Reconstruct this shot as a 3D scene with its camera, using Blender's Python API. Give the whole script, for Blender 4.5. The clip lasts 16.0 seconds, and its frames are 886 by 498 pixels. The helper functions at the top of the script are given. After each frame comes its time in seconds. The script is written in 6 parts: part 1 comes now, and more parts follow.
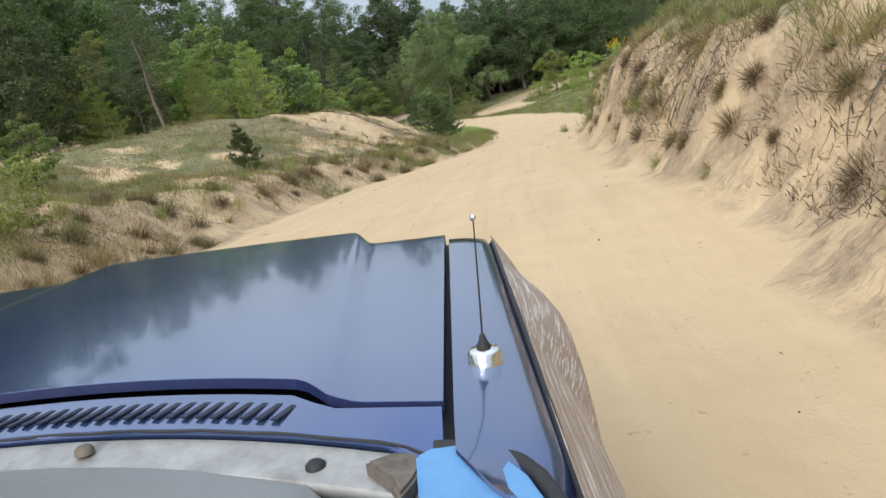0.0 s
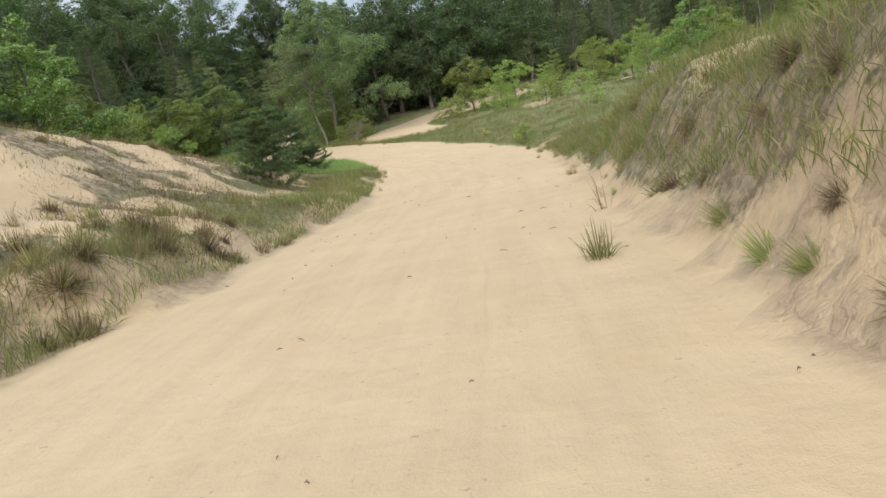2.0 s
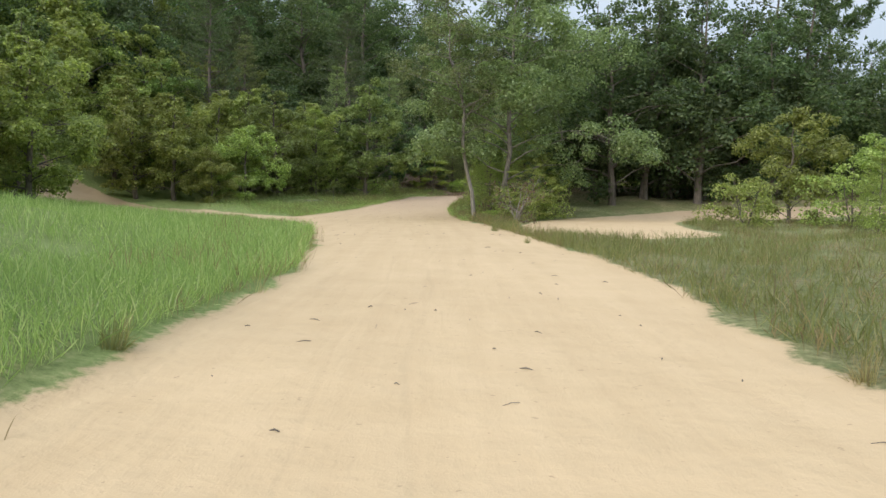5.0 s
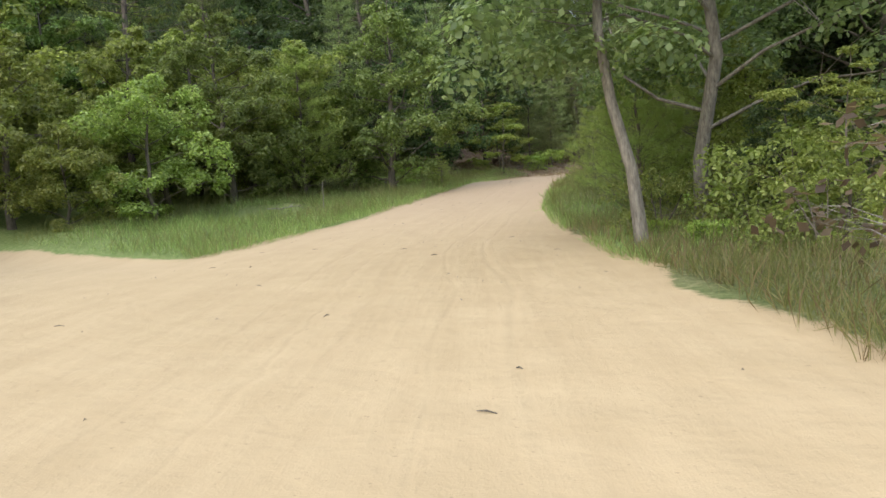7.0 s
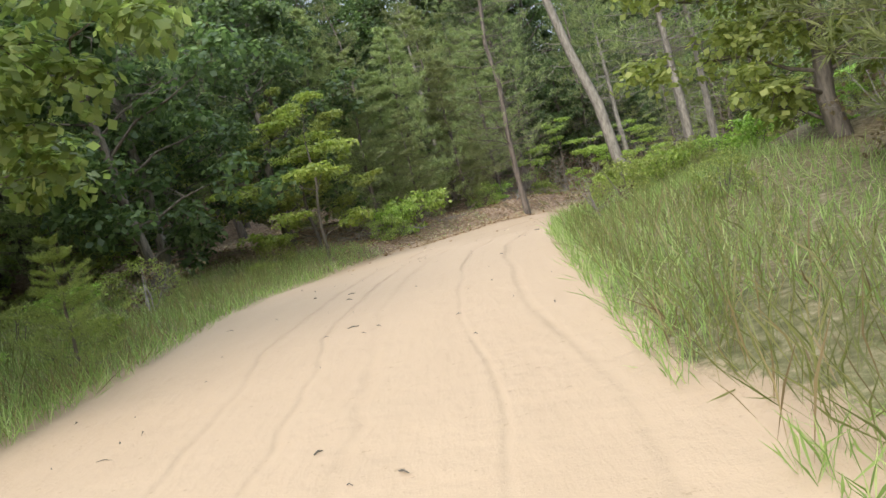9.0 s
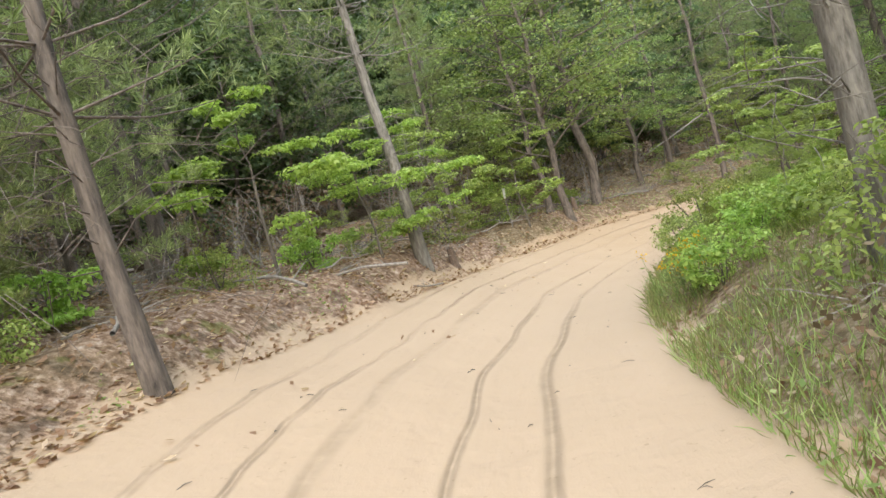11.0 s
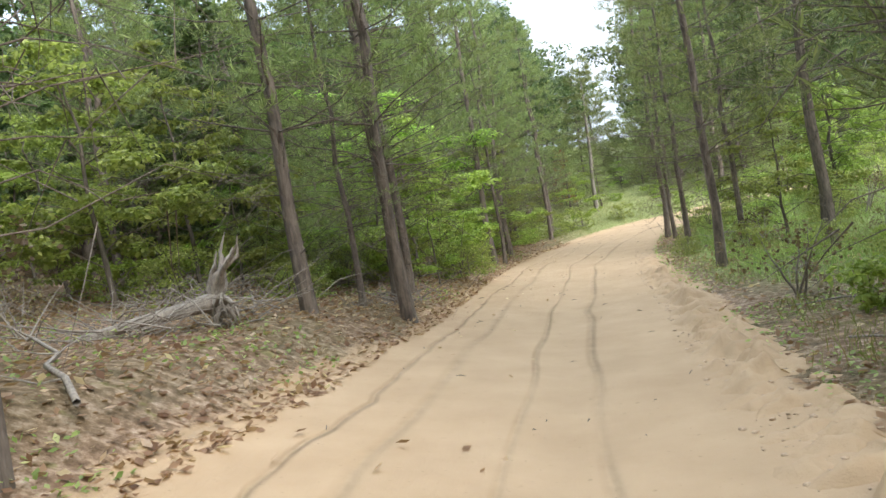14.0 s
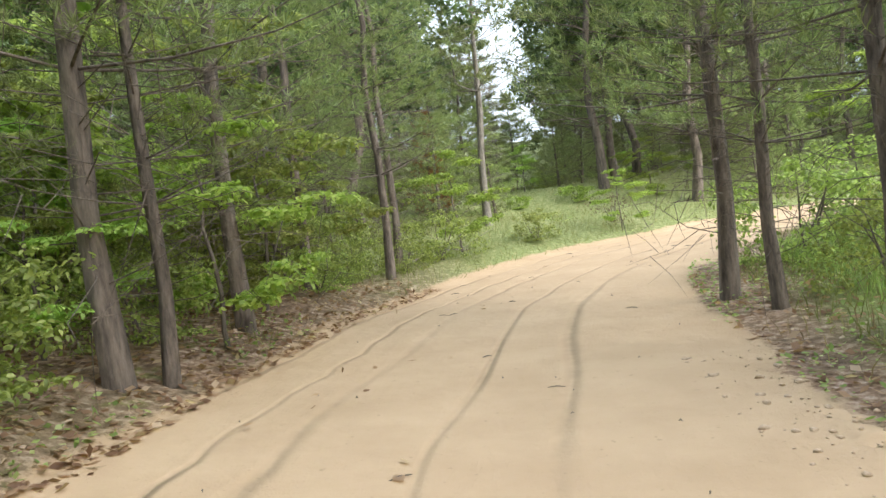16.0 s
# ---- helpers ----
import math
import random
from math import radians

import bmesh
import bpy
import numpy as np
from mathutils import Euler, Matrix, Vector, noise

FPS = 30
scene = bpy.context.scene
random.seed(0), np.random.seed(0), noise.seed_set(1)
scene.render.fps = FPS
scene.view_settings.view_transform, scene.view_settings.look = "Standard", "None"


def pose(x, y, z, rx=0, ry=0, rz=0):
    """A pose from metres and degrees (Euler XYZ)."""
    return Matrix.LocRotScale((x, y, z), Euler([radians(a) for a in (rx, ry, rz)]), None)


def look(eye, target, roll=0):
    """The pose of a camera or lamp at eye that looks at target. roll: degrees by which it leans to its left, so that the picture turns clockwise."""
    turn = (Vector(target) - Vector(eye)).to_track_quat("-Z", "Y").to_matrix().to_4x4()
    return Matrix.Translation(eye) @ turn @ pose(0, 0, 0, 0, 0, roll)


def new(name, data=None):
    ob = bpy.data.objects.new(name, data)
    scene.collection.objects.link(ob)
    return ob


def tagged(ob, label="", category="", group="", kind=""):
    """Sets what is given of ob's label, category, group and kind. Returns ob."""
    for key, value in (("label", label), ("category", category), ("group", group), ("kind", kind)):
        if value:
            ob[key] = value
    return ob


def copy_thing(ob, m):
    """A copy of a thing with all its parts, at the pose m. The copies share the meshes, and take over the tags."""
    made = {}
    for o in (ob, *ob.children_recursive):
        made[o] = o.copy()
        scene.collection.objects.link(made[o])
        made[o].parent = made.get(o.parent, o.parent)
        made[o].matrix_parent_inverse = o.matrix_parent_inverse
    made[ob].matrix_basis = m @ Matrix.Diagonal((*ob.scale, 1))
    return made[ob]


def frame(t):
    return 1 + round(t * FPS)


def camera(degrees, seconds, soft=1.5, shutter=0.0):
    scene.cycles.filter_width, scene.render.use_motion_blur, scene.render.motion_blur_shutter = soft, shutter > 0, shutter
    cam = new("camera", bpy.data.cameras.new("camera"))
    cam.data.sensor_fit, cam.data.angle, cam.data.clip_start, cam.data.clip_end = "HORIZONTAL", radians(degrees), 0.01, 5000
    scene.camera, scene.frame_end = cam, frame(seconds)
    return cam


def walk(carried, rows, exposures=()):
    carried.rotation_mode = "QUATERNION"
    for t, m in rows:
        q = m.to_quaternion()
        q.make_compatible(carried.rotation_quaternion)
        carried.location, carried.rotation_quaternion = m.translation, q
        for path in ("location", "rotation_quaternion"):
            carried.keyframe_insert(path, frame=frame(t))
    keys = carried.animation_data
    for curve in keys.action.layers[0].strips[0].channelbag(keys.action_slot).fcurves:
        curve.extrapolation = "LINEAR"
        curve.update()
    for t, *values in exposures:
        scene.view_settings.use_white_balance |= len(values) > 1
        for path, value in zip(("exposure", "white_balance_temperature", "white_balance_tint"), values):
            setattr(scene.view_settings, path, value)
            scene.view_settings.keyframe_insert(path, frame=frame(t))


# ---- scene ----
cam = camera(59.7, 16.0)
# seconds, eye, point looked at, lean
PATH = [
    (0, (0.000, 0.000, 1.500), (-0.112, 1.953, 1.082), -15.3),
    (0.5, (0.166, 7.126, 1.178), (0.095, 9.063, 0.686), -16.4),
    (1, (0.766, 13.332, 0.822), (0.751, 15.261, 0.295), -16.5),
    (1.5, (1.498, 19.552, 0.492), (1.564, 21.486, -0.014), -15.6),
    (2, (2.392, 25.758, 0.057), (2.530, 27.707, -0.368), -13.0),
    (2.5, (3.402, 31.713, -0.416), (3.555, 33.682, -0.728), -9.9),
    (3, (4.459, 38.157, -0.949), (4.551, 40.144, -1.162), -6.7),
    (3.5, (5.379, 44.648, -1.521), (5.348, 46.641, -1.688), -3.7),
    (4, (6.097, 50.854, -1.909), (5.921, 52.841, -2.060), -1.6),
    (4.5, (6.360, 57.775, -2.339), (6.040, 59.744, -2.485), -0.1),
    (4.7, (6.466, 60.544, -2.511), (6.087, 62.502, -2.656), 0.5),
    (6.8, (0.744, 86.431, -2.378), (0.105, 88.315, -2.591), -3.0),
    (7, (-0.054, 89.383, -2.426), (-0.666, 91.277, -2.622), -4.1),
    (7.5, (-2.050, 96.762, -2.546), (-2.589, 98.682, -2.700), -6.9),
    (8, (-4.094, 103.822, -2.669), (-4.528, 105.772, -2.770), -9.2),
    (8.2, (-4.912, 106.646, -2.719), (-5.302, 108.606, -2.799), -10.2),
    (10.3, (-6.754, 133.740, -1.310), (-6.453, 135.710, -1.473), -16.2),
    (10.5, (-6.326, 135.744, -1.469), (-5.922, 137.696, -1.635), -16.2),
    (11, (-5.256, 140.755, -1.868), (-4.601, 142.637, -2.039), -16.2),
    (11.5, (-3.474, 145.660, -2.234), (-2.565, 147.432, -2.417), -15.6),
    (12, (-0.966, 150.390, -2.688), (0.181, 152.016, -2.888), -15.1),
    (12.5, (1.987, 154.297, -3.181), (3.335, 155.762, -3.372), -14.8),
    (13, (5.298, 157.584, -3.515), (6.831, 158.857, -3.693), -13.8),
    (13.5, (9.416, 160.398, -3.890), (11.129, 161.422, -4.022), -12.6),
    (14, (13.546, 162.355, -4.115), (15.371, 163.171, -4.193), -10.0),
    (14.5, (18.056, 163.789, -4.371), (19.948, 164.437, -4.433), -7.8),
    (15, (22.897, 165.002, -4.597), (24.814, 165.568, -4.674), -7.0),
    (15.5, (27.629, 166.124, -4.727), (29.554, 166.658, -4.812), -6.6),
    (16, (32.539, 167.219, -4.850), (34.475, 167.714, -4.926), -7.0),
]
walk(cam, [(t, look(eye, target, roll)) for t, eye, target, roll in PATH],
     [(0, 0.74), (4.5, 0.76), (7.0, 0.98), (8.2, 1.28), (10.3, 1.62), (12.0, 1.72), (13.5, 1.78), (14.5, 1.78), (15.5, 1.74), (16.0, 1.8)])

# ---- light: a bright overcast sky ----
world = bpy.data.worlds.new("overcast_sky")
scene.world = world
world.use_nodes = True
wn, wl = world.node_tree.nodes, world.node_tree.links
wn.clear()
w_out, w_bg = wn.new("ShaderNodeOutputWorld"), wn.new("ShaderNodeBackground")
w_sky, w_mix, w_cloud = wn.new("ShaderNodeTexSky"), wn.new("ShaderNodeMix"), wn.new("ShaderNodeTexNoise")
w_co, w_ramp, w_map = wn.new("ShaderNodeTexCoord"), wn.new("ShaderNodeValToRGB"), wn.new("ShaderNodeMapping")
w_sky.sky_type, w_sky.sun_disc = "NISHITA", False
w_sky.sun_elevation, w_sky.sun_rotation = radians(35), radians(200)
w_map.inputs["Scale"].default_value = (1, 1, 2.5)
w_cloud.inputs["Scale"].default_value, w_cloud.inputs["Detail"].default_value = 2.2, 6
w_ramp.color_ramp.elements[0].position, w_ramp.color_ramp.elements[0].color = 0.35, (7.4, 8.9, 10.8, 1)
w_ramp.color_ramp.elements[1].position, w_ramp.color_ramp.elements[1].color = 0.68, (9.4, 10.4, 11.6, 1)
w_mix.data_type = "RGBA"
w_mix.inputs["Factor"].default_value = 0.85
wl.new(w_co.outputs["Generated"], w_map.inputs["Vector"])
wl.new(w_map.outputs["Vector"], w_cloud.inputs["Vector"])
wl.new(w_cloud.outputs["Fac"], w_ramp.inputs["Fac"])
wl.new(w_sky.outputs["Color"], w_mix.inputs["A"])
wl.new(w_ramp.outputs["Color"], w_mix.inputs["B"])
# an overcast sky is three times as bright overhead as at the skyline
w_sep, w_grad, w_mul = wn.new("ShaderNodeSeparateXYZ"), wn.new("ShaderNodeMapRange"), wn.new("ShaderNodeVectorMath")
w_grad.inputs["To Min"].default_value, w_grad.inputs["To Max"].default_value = 0.34, 0.98
w_mul.operation = "SCALE"
wl.new(w_co.outputs["Generated"], w_sep.inputs["Vector"])
wl.new(w_sep.outputs["Z"], w_grad.inputs["Value"])
wl.new(w_mix.outputs["Result"], w_mul.inputs["Vector"])
wl.new(w_grad.outputs["Result"], w_mul.inputs["Scale"])
wl.new(w_mul.outputs["Vector"], w_bg.inputs["Color"])
wl.new(w_bg.outputs["Background"], w_out.inputs["Surface"])
w_bg.inputs["Strength"].default_value = 0.108
sun = new("sun", bpy.data.lights.new("sun", "SUN"))
sun.data.energy, sun.data.angle, sun.data.color = 2.0, radians(45), (1.0, 0.96, 0.9)
sun.matrix_world = look((-20, -54, 40), (0, 0, 0))

# ---- materials ----
def material(name):
    """A new node material, its nodes and links, and its shader."""
    m = bpy.data.materials.new(name)
    m.use_nodes = True
    n = m.node_tree.nodes
    return m, n, m.node_tree.links, n["Principled BSDF"]


def noise_node(n, l, scale, detail=4, vector=None, rough=0.55):
    t = n.new("ShaderNodeTexNoise")
    t.inputs["Scale"].default_value, t.inputs["Detail"].default_value, t.inputs["Roughness"].default_value = scale, detail, rough
    if vector is not None:
        l.new(vector, t.inputs["Vector"])
    return t.outputs["Fac"]


def ramp_node(n, l, source, *stops):
    r = n.new("ShaderNodeValToRGB")
    e = r.color_ramp.elements
    while len(e) < len(stops):
        e.new(0.5)
    for k, (at, colour) in enumerate(stops):
        e[k].position, e[k].color = at, (*colour, 1)
    l.new(source, r.inputs["Fac"])
    return r.outputs["Color"]


def sums(n, l, kind, a, b=None, c=None):
    m = n.new("ShaderNodeMath")
    m.operation = kind
    for k, v in enumerate((a, b, c)):
        if v is None:
            continue
        if hasattr(v, "is_linked"):
            l.new(v, m.inputs[k])
        else:
            m.inputs[k].default_value = v
    return m.outputs[0]


def mixed(n, l, fac, a, b, blend="MIX"):
    m = n.new("ShaderNodeMix")
    m.data_type, m.blend_type = "RGBA", blend
    for key, v in (("Factor", fac), ("A", a), ("B", b)):
        socket = [s for s in m.inputs if s.name == key and (key == "Factor" and s.type == "VALUE" or s.type == "RGBA")][0]
        if hasattr(v, "is_linked"):
            l.new(v, socket)
        elif key == "Factor":
            socket.default_value = v
        else:
            socket.default_value = (*v, 1)
    return [s for s in m.outputs if s.type == "RGBA"][0]


def bumped(n, l, bsdf, source, strength, distance):
    b = n.new("ShaderNodeBump")
    b.inputs["Strength"].default_value, b.inputs["Distance"].default_value = strength, distance
    l.new(source, b.inputs["Height"])
    l.new(b.outputs["Normal"], bsdf.inputs["Normal"])


def attribute(n, name):
    a = n.new("ShaderNodeAttribute")
    a.attribute_name = name
    return a.outputs["Fac"]


def leaf_material(name, dark, light, tip=None, shine=0.5):
    """Foliage: hue varies leaf by leaf and plant by plant; some light passes through."""
    m, n, l, b = material(name)
    g, o = n.new("ShaderNodeNewGeometry"), n.new("ShaderNodeObjectInfo")
    c = ramp_node(n, l, g.outputs["Random Per Island"], (0.0, dark), (0.8, light), (1.0, tip or light))
    h = n.new("ShaderNodeHueSaturation")
    l.new(c, h.inputs["Color"])
    l.new(sums(n, l, "MULTIPLY_ADD", o.outputs["Random"], 0.04, 0.48), h.inputs["Hue"])
    l.new(sums(n, l, "MULTIPLY_ADD", o.outputs["Random"], 0.5, 0.75), h.inputs["Value"])
    l.new(h.outputs["Color"], b.inputs["Base Color"])
    b.inputs["Roughness"].default_value = shine
    b.inputs["Specular IOR Level"].default_value = 0.35
    t, mix = n.new("ShaderNodeBsdfTranslucent"), n.new("ShaderNodeMixShader")
    bright = mixed(n, l, 1.0, h.outputs["Color"], (1.55, 1.62, 1.0), "MULTIPLY")
    l.new(bright, t.inputs["Color"])
    mix.inputs[0].default_value = 0.52
    l.new(b.outputs[0], mix.inputs[1])
    l.new(t.outputs[0], mix.inputs[2])
    l.new(mix.outputs[0], n["Material Output"].inputs["Surface"])
    return m


def bark_material(name, dark, light, scale=14.0, ridge=1.0):
    m, n, l, b = material(name)
    co, mp = n.new("ShaderNodeTexCoord"), n.new("ShaderNodeMapping")
    mp.inputs["Scale"].default_value = (1, 1, 0.22)
    l.new(co.outputs["Object"], mp.inputs["Vector"])
    fine = noise_node(n, l, scale, 8, mp.outputs["Vector"], 0.7)
    broad = noise_node(n, l, 1.6, 3, co.outputs["Object"])
    c = ramp_node(n, l, fine, (0.32, dark), (0.66, light))
    l.new(mixed(n, l, 0.5, c, ramp_node(n, l, broad, (0.3, (0.75, 0.75, 0.75)), (0.7, (1.15, 1.12, 1.05))), "MULTIPLY"), b.inputs["Base Color"])
    b.inputs["Roughness"].default_value = 0.9
    bumped(n, l, b, fine, 0.8, 0.03 * ridge)
    return m


LEAF_BROAD = leaf_material("leaf_broad", (0.11, 0.148, 0.048), (0.225, 0.28, 0.1), (0.36, 0.41, 0.175))
# lighter copy of the oak green, with sunlight on the crowns put in
LEAF_OAK = leaf_material("leaf_oak", (0.145, 0.18, 0.052), (0.29, 0.335, 0.108), (0.44, 0.475, 0.185))
# far oaks get a darker copy of the leaf green
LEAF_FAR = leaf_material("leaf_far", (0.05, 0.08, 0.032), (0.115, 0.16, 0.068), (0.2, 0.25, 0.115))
# lime-green leaves, lightened further for the light on near saplings
LEAF_LIME = leaf_material("leaf_lime", (0.16, 0.235, 0.05), (0.32, 0.41, 0.11), (0.46, 0.54, 0.19))
LEAF_ASPEN = leaf_material("leaf_aspen", (0.1, 0.133, 0.058), (0.19, 0.235, 0.11), (0.31, 0.36, 0.19), 0.4)
# dark green with the shade deep in the wood put into the colour
LEAF_SHADED = leaf_material("leaf_shaded", (0.045, 0.07, 0.032), (0.105, 0.145, 0.065), (0.18, 0.225, 0.105))
NEEDLE_DARK = leaf_material("needle_dark", (0.045, 0.066, 0.033), (0.105, 0.135, 0.065), (0.17, 0.2, 0.105))
NEEDLE_OLIVE = leaf_material("needle_olive", (0.095, 0.12, 0.052), (0.205, 0.24, 0.112), (0.33, 0.36, 0.19))
BARK_PINE = bark_material("bark_pine", (0.042, 0.034, 0.029), (0.235, 0.19, 0.158), 12, 1.6)
BARK_GREY = bark_material("bark_grey", (0.085, 0.074, 0.063), (0.31, 0.28, 0.24), 18, 1.0)
NEEDLE_SOFT = leaf_material("needle_soft", (0.13, 0.155, 0.072), (0.27, 0.3, 0.15), (0.42, 0.44, 0.25))
BARK_OAK = bark_material("bark_oak", (0.06, 0.05, 0.04), (0.19, 0.16, 0.13))
DEAD_WOOD = bark_material("dead_wood", (0.13, 0.11, 0.095), (0.36, 0.32, 0.28), 30, 0.4)
GRASS_GREEN = leaf_material("grass_green", (0.13, 0.15, 0.055), (0.24, 0.26, 0.105), (0.4, 0.36, 0.19))
GRASS_LUSH = leaf_material("grass_lush", (0.15, 0.21, 0.065), (0.28, 0.35, 0.135), (0.45, 0.47, 0.25))
GRASS_DRY = leaf_material("grass_dry", (0.15, 0.11, 0.06), (0.32, 0.25, 0.145), (0.26, 0.26, 0.11))
HEATH = leaf_material("heath", (0.08, 0.056, 0.037), (0.18, 0.132, 0.088), (0.28, 0.23, 0.145))
FLOWER_YELLOW = leaf_material("flower_yellow", (0.6, 0.38, 0.01), (0.8, 0.55, 0.02))


def ground_material():
    """Sand, wiry turf and leaf litter, laid out by the ground's own fields."""
    m, n, l, b = material("ground")
    co = n.new("ShaderNodeTexCoord").outputs["Object"]
    sand, litter, across, run = (attribute(n, k) for k in ("sand", "litter", "across", "run"))
    fine, mid = noise_node(n, l, 9.0, 8, co, 0.7), noise_node(n, l, 1.3, 5, co)
    big, grit = noise_node(n, l, 0.12, 4, co), noise_node(n, l, 60.0, 3, co, 0.7)
    # dry sand, darker and pinker in the wood, with streaks along the way of travel
    comb = n.new("ShaderNodeCombineXYZ")
    l.new(sums(n, l, "MULTIPLY", across, 2.6), comb.inputs[0])
    l.new(sums(n, l, "MULTIPLY", run, 0.16), comb.inputs[1])
    streak = noise_node(n, l, 1.0, 5, comb.outputs[0], 0.6)
    dry = mixed(n, l, 0.5, ramp_node(n, l, mid, (0.3, (0.47, 0.345, 0.205)), (0.7, (0.545, 0.405, 0.25))),
                ramp_node(n, l, big, (0.35, (0.47, 0.345, 0.207)), (0.65, (0.545, 0.405, 0.25))))
    dry = mixed(n, l, 0.3, dry, ramp_node(n, l, streak, (0.36, (0.86, 0.84, 0.81)), (0.6, (1.06, 1.06, 1.06))), "MULTIPLY")
    wood_sand = mixed(n, l, attribute(n, "wood_dark"), dry, mixed(n, l, 0.85, dry, (0.40, 0.292, 0.208)))
    wood_sand = mixed(n, l, sums(n, l, "MULTIPLY", attribute(n, "tan"), 0.92), wood_sand, ramp_node(n, l, mid, (0.3, (0.415, 0.29, 0.18)), (0.7, (0.48, 0.345, 0.22))))
    # wheel ruts follow the road
    wander = sums(n, l, "MULTIPLY_ADD", noise_node(n, l, 0.13, 2, co), 1.1, across)
    rut = None
    for at, wide, deep in ((0.3, 0.055, 0.62), (-0.4, 0.035, 0.5), (-1.35, 0.07, 0.45), (-1.9, 0.035, 0.5), (-2.6, 0.045, 0.45)):
        q = sums(n, l, "DIVIDE", sums(n, l, "SUBTRACT", wander, at + 0.55), wide)
        q = sums(n, l, "MULTIPLY", sums(n, l, "EXPONENT", sums(n, l, "MULTIPLY", sums(n, l, "MULTIPLY", q, q), -1.0)), deep)
        rut = q if rut is None else sums(n, l, "MAXIMUM", rut, q)
    broken = sums(n, l, "MULTIPLY", rut, ramp_node(n, l, noise_node(n, l, 0.35, 3, co), (0.36, (0.3, 0.3, 0.3)), (0.56, (1, 1, 1))))
    broken = sums(n, l, "MULTIPLY", broken, sums(n, l, "MULTIPLY_ADD", attribute(n, "worn"), 0.85, 0.12))
    damp = sums(n, l, "MULTIPLY", broken, ramp_node(n, l, noise_node(n, l, 5, 5, co), (0.34, (0.1, 0.1, 0.1)), (0.66, (0.68, 0.68, 0.68))))
    sandy = mixed(n, l, damp, wood_sand, (0.2, 0.145, 0.095))
    crumbs = ramp_node(n, l, noise_node(n, l, 14.0, 2, co), (0.70, (0, 0, 0)), (0.74, (1, 1, 1)))
    sandy = mixed(n, l, sums(n, l, "MULTIPLY", crumbs, 0.45), sandy, (0.25, 0.18, 0.11))
    # slides and roots that run down the cut faces
    fall, face = n.new("ShaderNodeCombineXYZ"), attribute(n, "face")
    l.new(sums(n, l, "MULTIPLY_ADD", mid, 2.0, sums(n, l, "MULTIPLY", across, 0.9)), fall.inputs[0])
    l.new(sums(n, l, "MULTIPLY_ADD", noise_node(n, l, 2.4, 3, co), 3.0, sums(n, l, "MULTIPLY", run, 1.1)), fall.inputs[1])
    slide = noise_node(n, l, 1.0, 7, fall.outputs[0], 0.6)
    rooty = sums(n, l, "MULTIPLY", face, ramp_node(n, l, sums(n, l, "MULTIPLY_ADD", mid, 0.7, sums(n, l, "MULTIPLY", slide, 0.6)), (0.575, (0, 0, 0)), (0.70, (0.85, 0.85, 0.85))))
    sandy = mixed(n, l, rooty, sandy, ramp_node(n, l, fine, (0.3, (0.2, 0.14, 0.09)), (0.7, (0.42, 0.31, 0.2))))
    turf = ramp_node(n, l, fine, (0.3, (0.11, 0.105, 0.055)), (0.5, (0.21, 0.19, 0.10)), (0.66, (0.38, 0.3, 0.19)))
    brown = ramp_node(n, l, fine, (0.3, (0.09, 0.065, 0.04)), (0.5, (0.19, 0.145, 0.09)), (0.68, (0.35, 0.27, 0.175)))
    green = ramp_node(n, l, fine, (0.3, (0.12, 0.165, 0.05)), (0.5, (0.21, 0.265, 0.09)), (0.72, (0.34, 0.36, 0.16)))
    mottle = noise_node(n, l, 0.75, 6, co, 0.62)
    turf = mixed(n, l, ramp_node(n, l, mottle, (0.42, (0, 0, 0)), (0.56, (0.9, 0.9, 0.9))), turf, ramp_node(n, l, fine, (0.3, (0.06, 0.07, 0.028)), (0.6, (0.16, 0.165, 0.07))))
    turf = mixed(n, l, ramp_node(n, l, noise_node(n, l, 0.5, 5, co, 0.6), (0.52, (0, 0, 0)), (0.64, (0.8, 0.8, 0.8))), turf, ramp_node(n, l, fine, (0.3, (0.1, 0.07, 0.042)), (0.65, (0.3, 0.225, 0.14))))
    turf = mixed(n, l, attribute(n, "heath"), mixed(n, l, attribute(n, "lush"), turf, green), brown)
    leafy = ramp_node(n, l, fine, (0.3, (0.095, 0.056, 0.036)), (0.46, (0.235, 0.15, 0.1)), (0.56, (0.39, 0.275, 0.2)), (0.68, (0.6, 0.48, 0.39)))
    # bare dark soil and cushions of moss show between the leaves
    soil = ramp_node(n, l, noise_node(n, l, 1.9, 5, co, 0.65), (0.52, (0, 0, 0)), (0.66, (0.7, 0.7, 0.7)))
    leafy = mixed(n, l, soil, leafy, ramp_node(n, l, fine, (0.3, (0.045, 0.033, 0.024)), (0.7, (0.17, 0.125, 0.09))))
    moss = ramp_node(n, l, noise_node(n, l, 2.3, 4, co, 0.6), (0.6, (0, 0, 0)), (0.66, (0.7, 0.7, 0.7)))
    leafy = mixed(n, l, moss, leafy, ramp_node(n, l, fine, (0.3, (0.09, 0.095, 0.025)), (0.7, (0.24, 0.235, 0.07))))
    wild = mixed(n, l, litter, turf, leafy)
    peek = sums(n, l, "MULTIPLY", attribute(n, "heath"), ramp_node(n, l, noise_node(n, l, 2.2, 5, co, 0.65), (0.47, (0, 0, 0)), (0.57, (0.8, 0.8, 0.8))))
    wild = mixed(n, l, peek, wild, (0.46, 0.35, 0.23))
    rough_edge = sums(n, l, "ADD", sand, sums(n, l, "MULTIPLY_ADD", sums(n, l, "ADD", fine, mid), 0.55, -0.55))
    is_sand = ramp_node(n, l, rough_edge, (0.42, (0, 0, 0)), (0.58, (1, 1, 1)))
